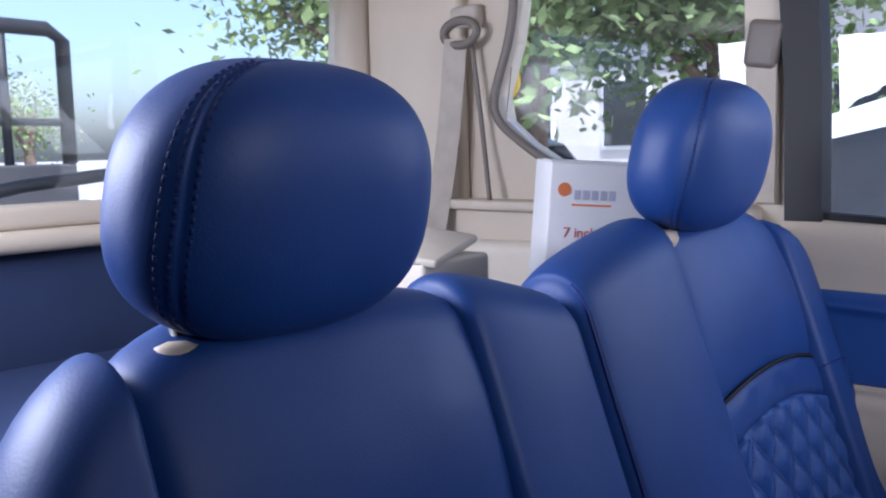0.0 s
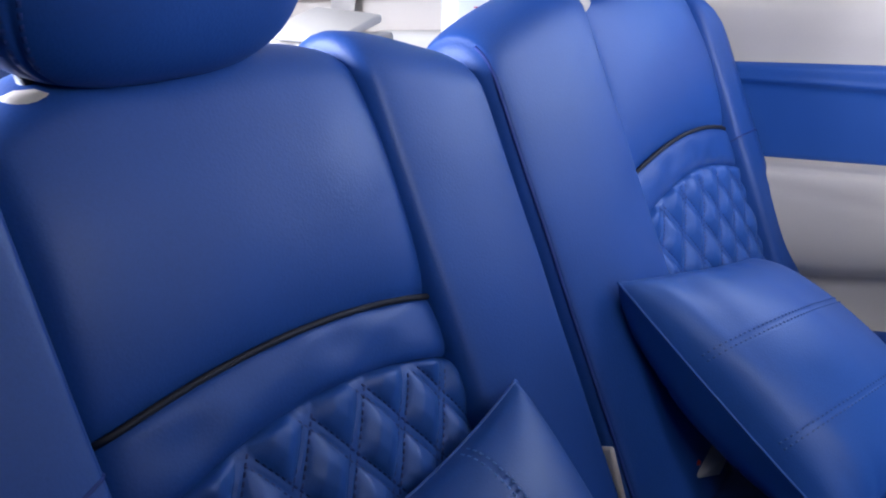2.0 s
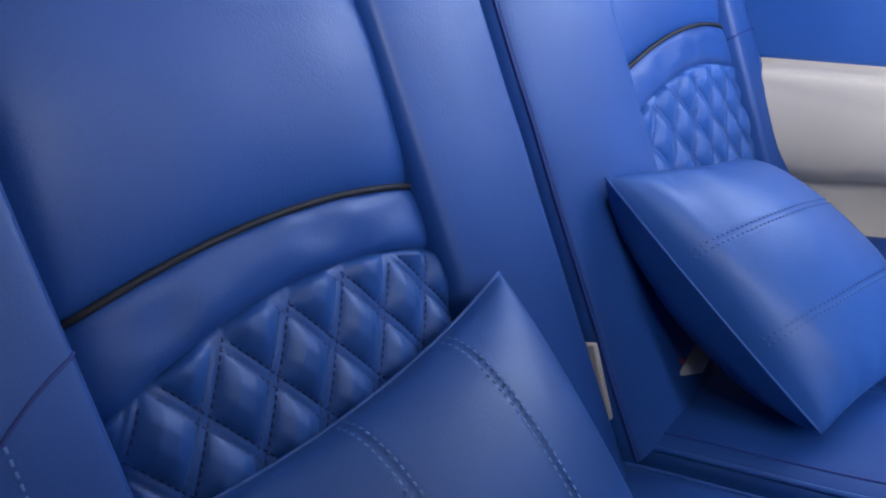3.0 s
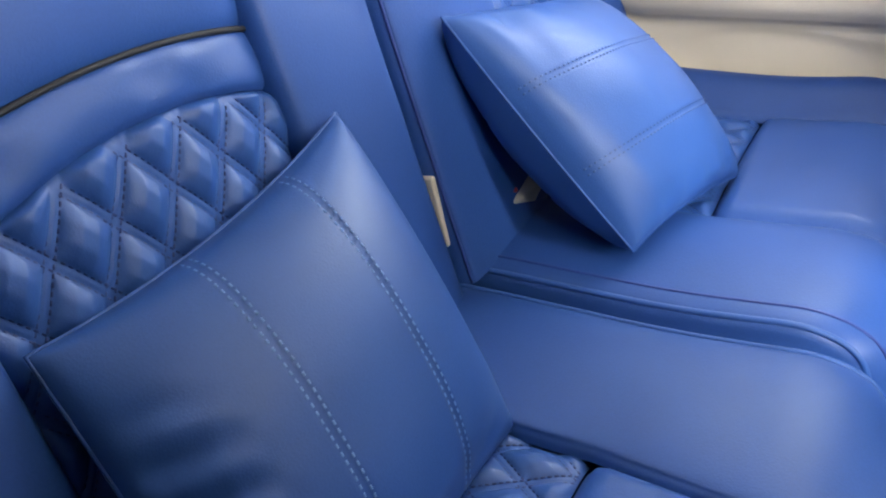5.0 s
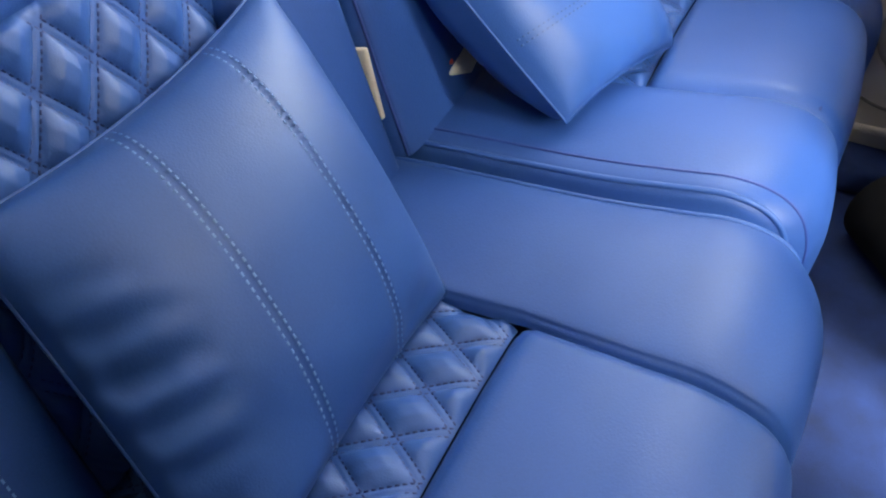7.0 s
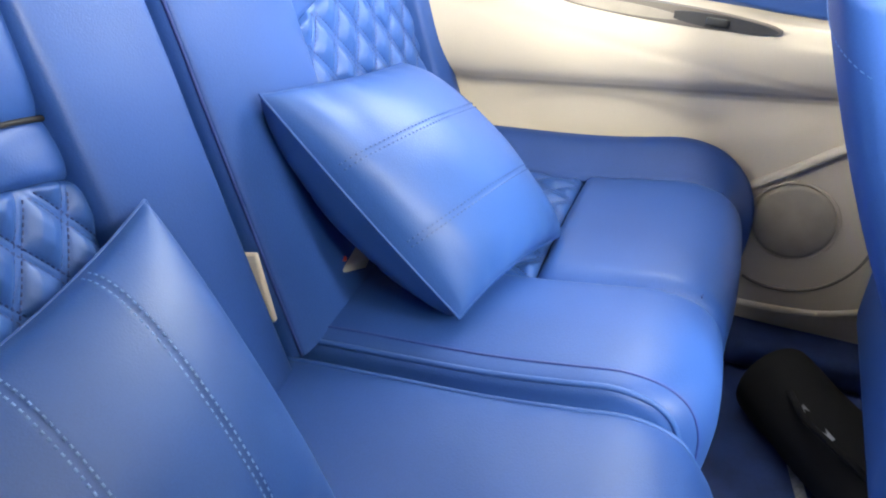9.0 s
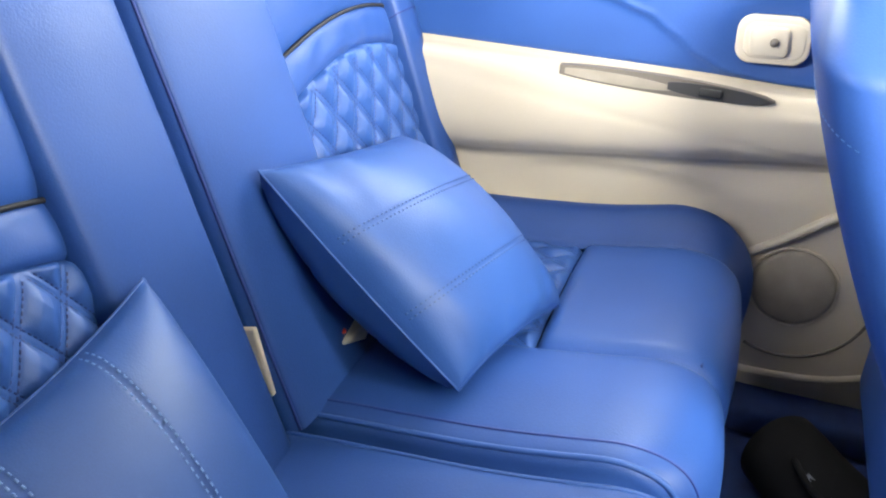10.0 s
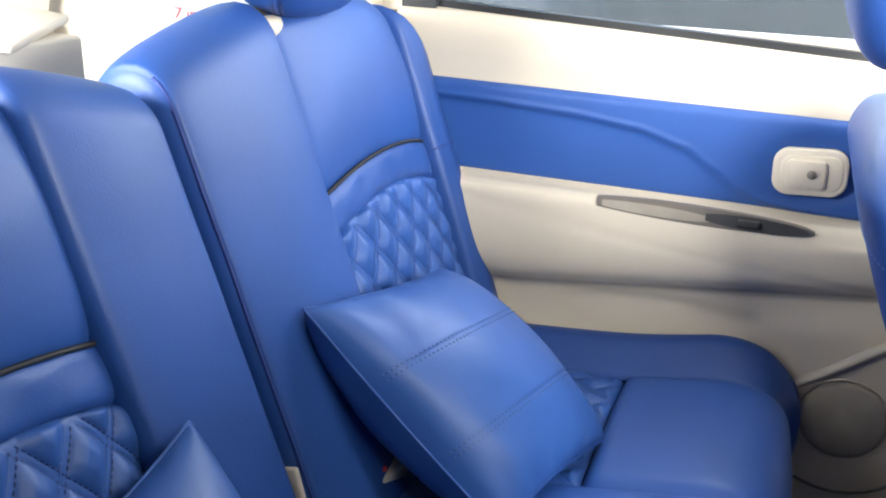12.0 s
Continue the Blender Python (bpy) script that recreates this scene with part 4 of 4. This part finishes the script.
def parked_car(at, turn, paint, label, kind=0):
    m = pose(at[0], at[1], GZ, 0, 0, turn)
    c = new("parked_car")
    c.matrix_basis = m
    tagged(c, label, "car", "parked cars")
    low = [(-2.1, 0.25), (-2.15, 0.6), (-2.05, 0.88), (-1.2, 0.98), (1.0, 1.0), (1.75, 0.9), (2.1, 0.72), (2.15, 0.35), (2.0, 0.22)]
    top = [(-1.95, 0.90), (-1.55, 1.38), (-1.2, 1.5), (0.1, 1.52), (0.55, 1.4), (1.15, 0.97)]
    def shaped(outline, half, taper, zmid):
        bm = bmesh.new()
        rows = []
        for k, y in enumerate((-half, -half * 0.94, half * 0.94, half)):
            rows.append([bm.verts.new((x * (0.985 if k in (0, 3) else 1), y * (1 - taper * max(0, z - zmid)), z)) for x, z in outline])
        n = len(outline)
        for a, b in zip(rows, rows[1:]):
            for i in range(n):
                bm.faces.new([a[i], a[(i + 1) % n], b[(i + 1) % n], b[i]])
        bm.faces.new(rows[0])
        bm.faces.new(rows[-1])
        return bm
    body = part("body", shaped(low, 0.85, 0.05, 0.6), paint, c, "", False)
    part("cabin", shaped(top, 0.82, 0.3, 0.9), paint, c, "", False)
    for sgn in (-1, 1):
        part("side_glass", prism([(-1.6, 0.98), (-1.35, 1.38), (0.05, 1.42), (0.45, 1.34), (0.85, 1.0)], sgn * 0.70, sgn * 0.80, 1), CARGLASS, body, "", False)
    part("windscreen", slab((0.02, 1.25, 0.62), Matrix.Translation((0.86, 0, 1.19)) @ Matrix.Rotation(radians(-54), 4, "Y"), 0.005), CARGLASS, body, "", False)
    part("rear_screen", slab((0.02, 1.25, 0.5), Matrix.Translation((-1.75, 0, 1.16)) @ Matrix.Rotation(radians(38), 4, "Y"), 0.005), CARGLASS, body, "", False)
    for x in (-1.35, 1.35):
        for y in (-0.78, 0.78):
            ring = [Vector((x + 0.25 * math.cos(a), y, 0.31 + 0.25 * math.sin(a))) for a in [2 * math.pi * i / 24 for i in range(25)]]
            wh = part("wheel", tube(ring, 0.075, 8), RUBBER, c)
            part("rim", tube([(x, y - 0.06, 0.31), (x, y + 0.06, 0.31)], 0.2, 20), CHROME, wh)
    for y in (-0.6, 0.6):
        part("headlight", slab((0.06, 0.35, 0.14), Matrix.Translation((2.08, y, 0.72)), 0.02), CHROME, c)
        part("tail_light", slab((0.06, 0.2, 0.3), Matrix.Translation((-2.1, y, 0.78)), 0.02), REDTAB, c)
    return c


parked_car((3.7, 0.1), 83, WHITEPAINT, "white parked hatchback beyond the side window")
parked_car((5.9, -0.8), 86, GREYPAINT, "grey parked hatchback further off in the yard")
parked_car((4.1, 4.9), 96, WHITEPAINT, "white parked car behind the quarter window")
parked_car((1.4, 8.6), 5, WHITEPAINT, "white parked car seen through the rear glass")
parked_car((7.5, 6.5), 88, GREYPAINT, "grey parked car under the trees")


def tree(at, height, spread, seed, label, leaf_mat, leaves=1500):
    rng = random.Random(seed)
    base = Vector((at[0], at[1], GZ))
    t = thing("tree", base, label, "tree", "street trees")
    tips = []
    trunk_pts = [base + Vector((0.12 * math.sin(i * 0.9 + seed), 0.12 * math.cos(i * 0.7 + seed), height * 0.62 * i / 8)) for i in range(9)]
    bms = [tube(trunk_pts, lambda k: 0.26 * (1 - 0.6 * k), 12)]
    for i in range(11):
        p = trunk_pts[rng.randint(4, 8)]
        a, rise = rng.uniform(0, 6.28), rng.uniform(0.1, 0.8)
        tip = p + Vector((math.cos(a) * spread * rng.uniform(0.5, 1), math.sin(a) * spread * rng.uniform(0.5, 1), spread * rise))
        midp = p.lerp(tip, 0.5) + Vector((0, 0, 0.25))
        bms.append(tube([p, midp, tip], lambda k: 0.075 * (1 - 0.8 * k), 6))
        tips += [tip, midp, p.lerp(tip, 0.75)]
    part("trunk", join(*bms), BARK, t)
    verts, faces = [], []
    for i in range(leaves):
        c = rng.choice(tips) + Vector((rng.gauss(0, 0.55), rng.gauss(0, 0.55), rng.gauss(0, 0.5)))
        d = Vector((rng.gauss(0, 1), rng.gauss(0, 1), rng.gauss(0, 0.6))).normalized()
        e = d.orthogonal().normalized()
        e = Matrix.Rotation(rng.uniform(0, 6.28), 3, d) @ e
        l, w = rng.uniform(0.06, 0.12), rng.uniform(0.03, 0.06)
        k = len(verts)
        verts += [c - d * l, c + e * w, c + d * l, c - e * w]
        faces.append([k, k + 1, k + 2, k + 3])
    cr = mesh_object("crown", verts, faces, leaf_mat, t, "", False)
    cr["kind"] = "stuff"
    return t


tree((7.35, 4.75), 5.5, 2.2, 3, "leafy green street tree with brown trunk", LEAF_PALE, 9000)
tree((9.5, 9.0), 6.5, 2.6, 5, "leafy green street tree further off", LEAF_PALE, 9000)
tree((10.5, 4.2), 6.0, 2.4, 8, "leafy green street tree behind parked cars", LEAF, 9000)
tree((-0.6, 17.0), 6.0, 2.2, 11, "tall pale green tree behind the car", LEAF_PALE, 3000)
tree((14.0, 30.0), 4.6, 2.6, 14, "green tree far behind the car", LEAF_PALE, 2500)


def truck():
    t = thing("truck", (1.0, 4.4, GZ), "dark pickup truck bed with black bar cage", "truck")
    part("bed_side", box((-1.2, 3.6, 0.35), (2.02, 3.66, 0.99), 0.01), DARK, t, "", False)
    part("bed_floor", box((-1.2, 3.66, 0.35), (2.02, 6.0, 0.45), 0.01), DARK, t, "", False)
    part("cage_rail", tube([(-1.2, 3.63, 1.63), (1.93, 3.63, 1.60), (2.0, 3.63, 1.55), (2.0, 3.63, 0.99)], 0.035, 8), RUBBER, t)
    part("cage_rail", tube([(-1.2, 3.63, 1.2), (2.0, 3.63, 1.18)], 0.018, 8), RUBBER, t)
    for x in (-0.8, -0.2, 0.4, 1.0, 1.4, 1.72):
        part("cage_bar", tube([(x, 3.63, 0.99), (x, 3.63, 1.61)], 0.022, 8), RUBBER, t)
    for x in (-0.7, 1.5):
        ring = [Vector((x + 0.25 * math.cos(a), 3.75, GZ + 0.33 + 0.25 * math.sin(a))) for a in [2 * math.pi * i / 24 for i in range(25)]]
        part("wheel", tube(ring, 0.09, 8), RUBBER, t)
    part("chassis", box((-1.1, 3.8, GZ + 0.3), (1.9, 5.8, 0.35), 0.02), DARK, t, "", False)
    part("tail_light", box((1.2, 3.58, 0.62), (1.5, 3.61, 0.74), 0.01), ORANGEINK, t, "orange tail light", False)
    return t


truck()


def far_building(lo, hi, label):
    b = thing("building", ((lo[0] + hi[0]) / 2, (lo[1] + hi[1]) / 2, GZ), label, "building")
    part("wall", box((lo[0], lo[1], GZ), (hi[0], hi[1], hi[2]), 0), PLASTER, b, "", False)
    part("roof", box((lo[0] - 0.3, lo[1] - 0.3, hi[2]), (hi[0] + 0.3, hi[1] + 0.3, hi[2] + 0.25), 0.05), GREYPAINT, b, "", False)
    n = max(2, int((hi[1] - lo[1]) / 2.2))
    for i in range(n):
        y = lerp(lo[1], hi[1], (i + 0.5) / n)
        w = part("window", box((lo[0] - 0.05, y - 0.55, 0.9), (lo[0] + 0.06, y + 0.55, 2.3), 0.02), WHITEPAINT, b, "", False)
        part("pane", box((lo[0] - 0.07, y - 0.47, 0.98), (lo[0] - 0.052, y + 0.47, 2.22), 0), CARGLASS, w, "", False)
    return b


far_building((16.0, -8.0, GZ), (22.0, 12.0, 3.4), "pale plaster building behind the trees")
sg = thing("sign_post", (6.0, 4.1, GZ), "yellow round sign on a thin post", "sign")
part("post", tube([(6.0, 4.1, GZ), (6.0, 4.1, 1.5)], 0.03, 8), DARK, sg)
part("sign_plate", tube([(6.0, 4.1, 1.55), (5.97, 4.1, 1.55)], 0.16, 24), YELLOW, sg)
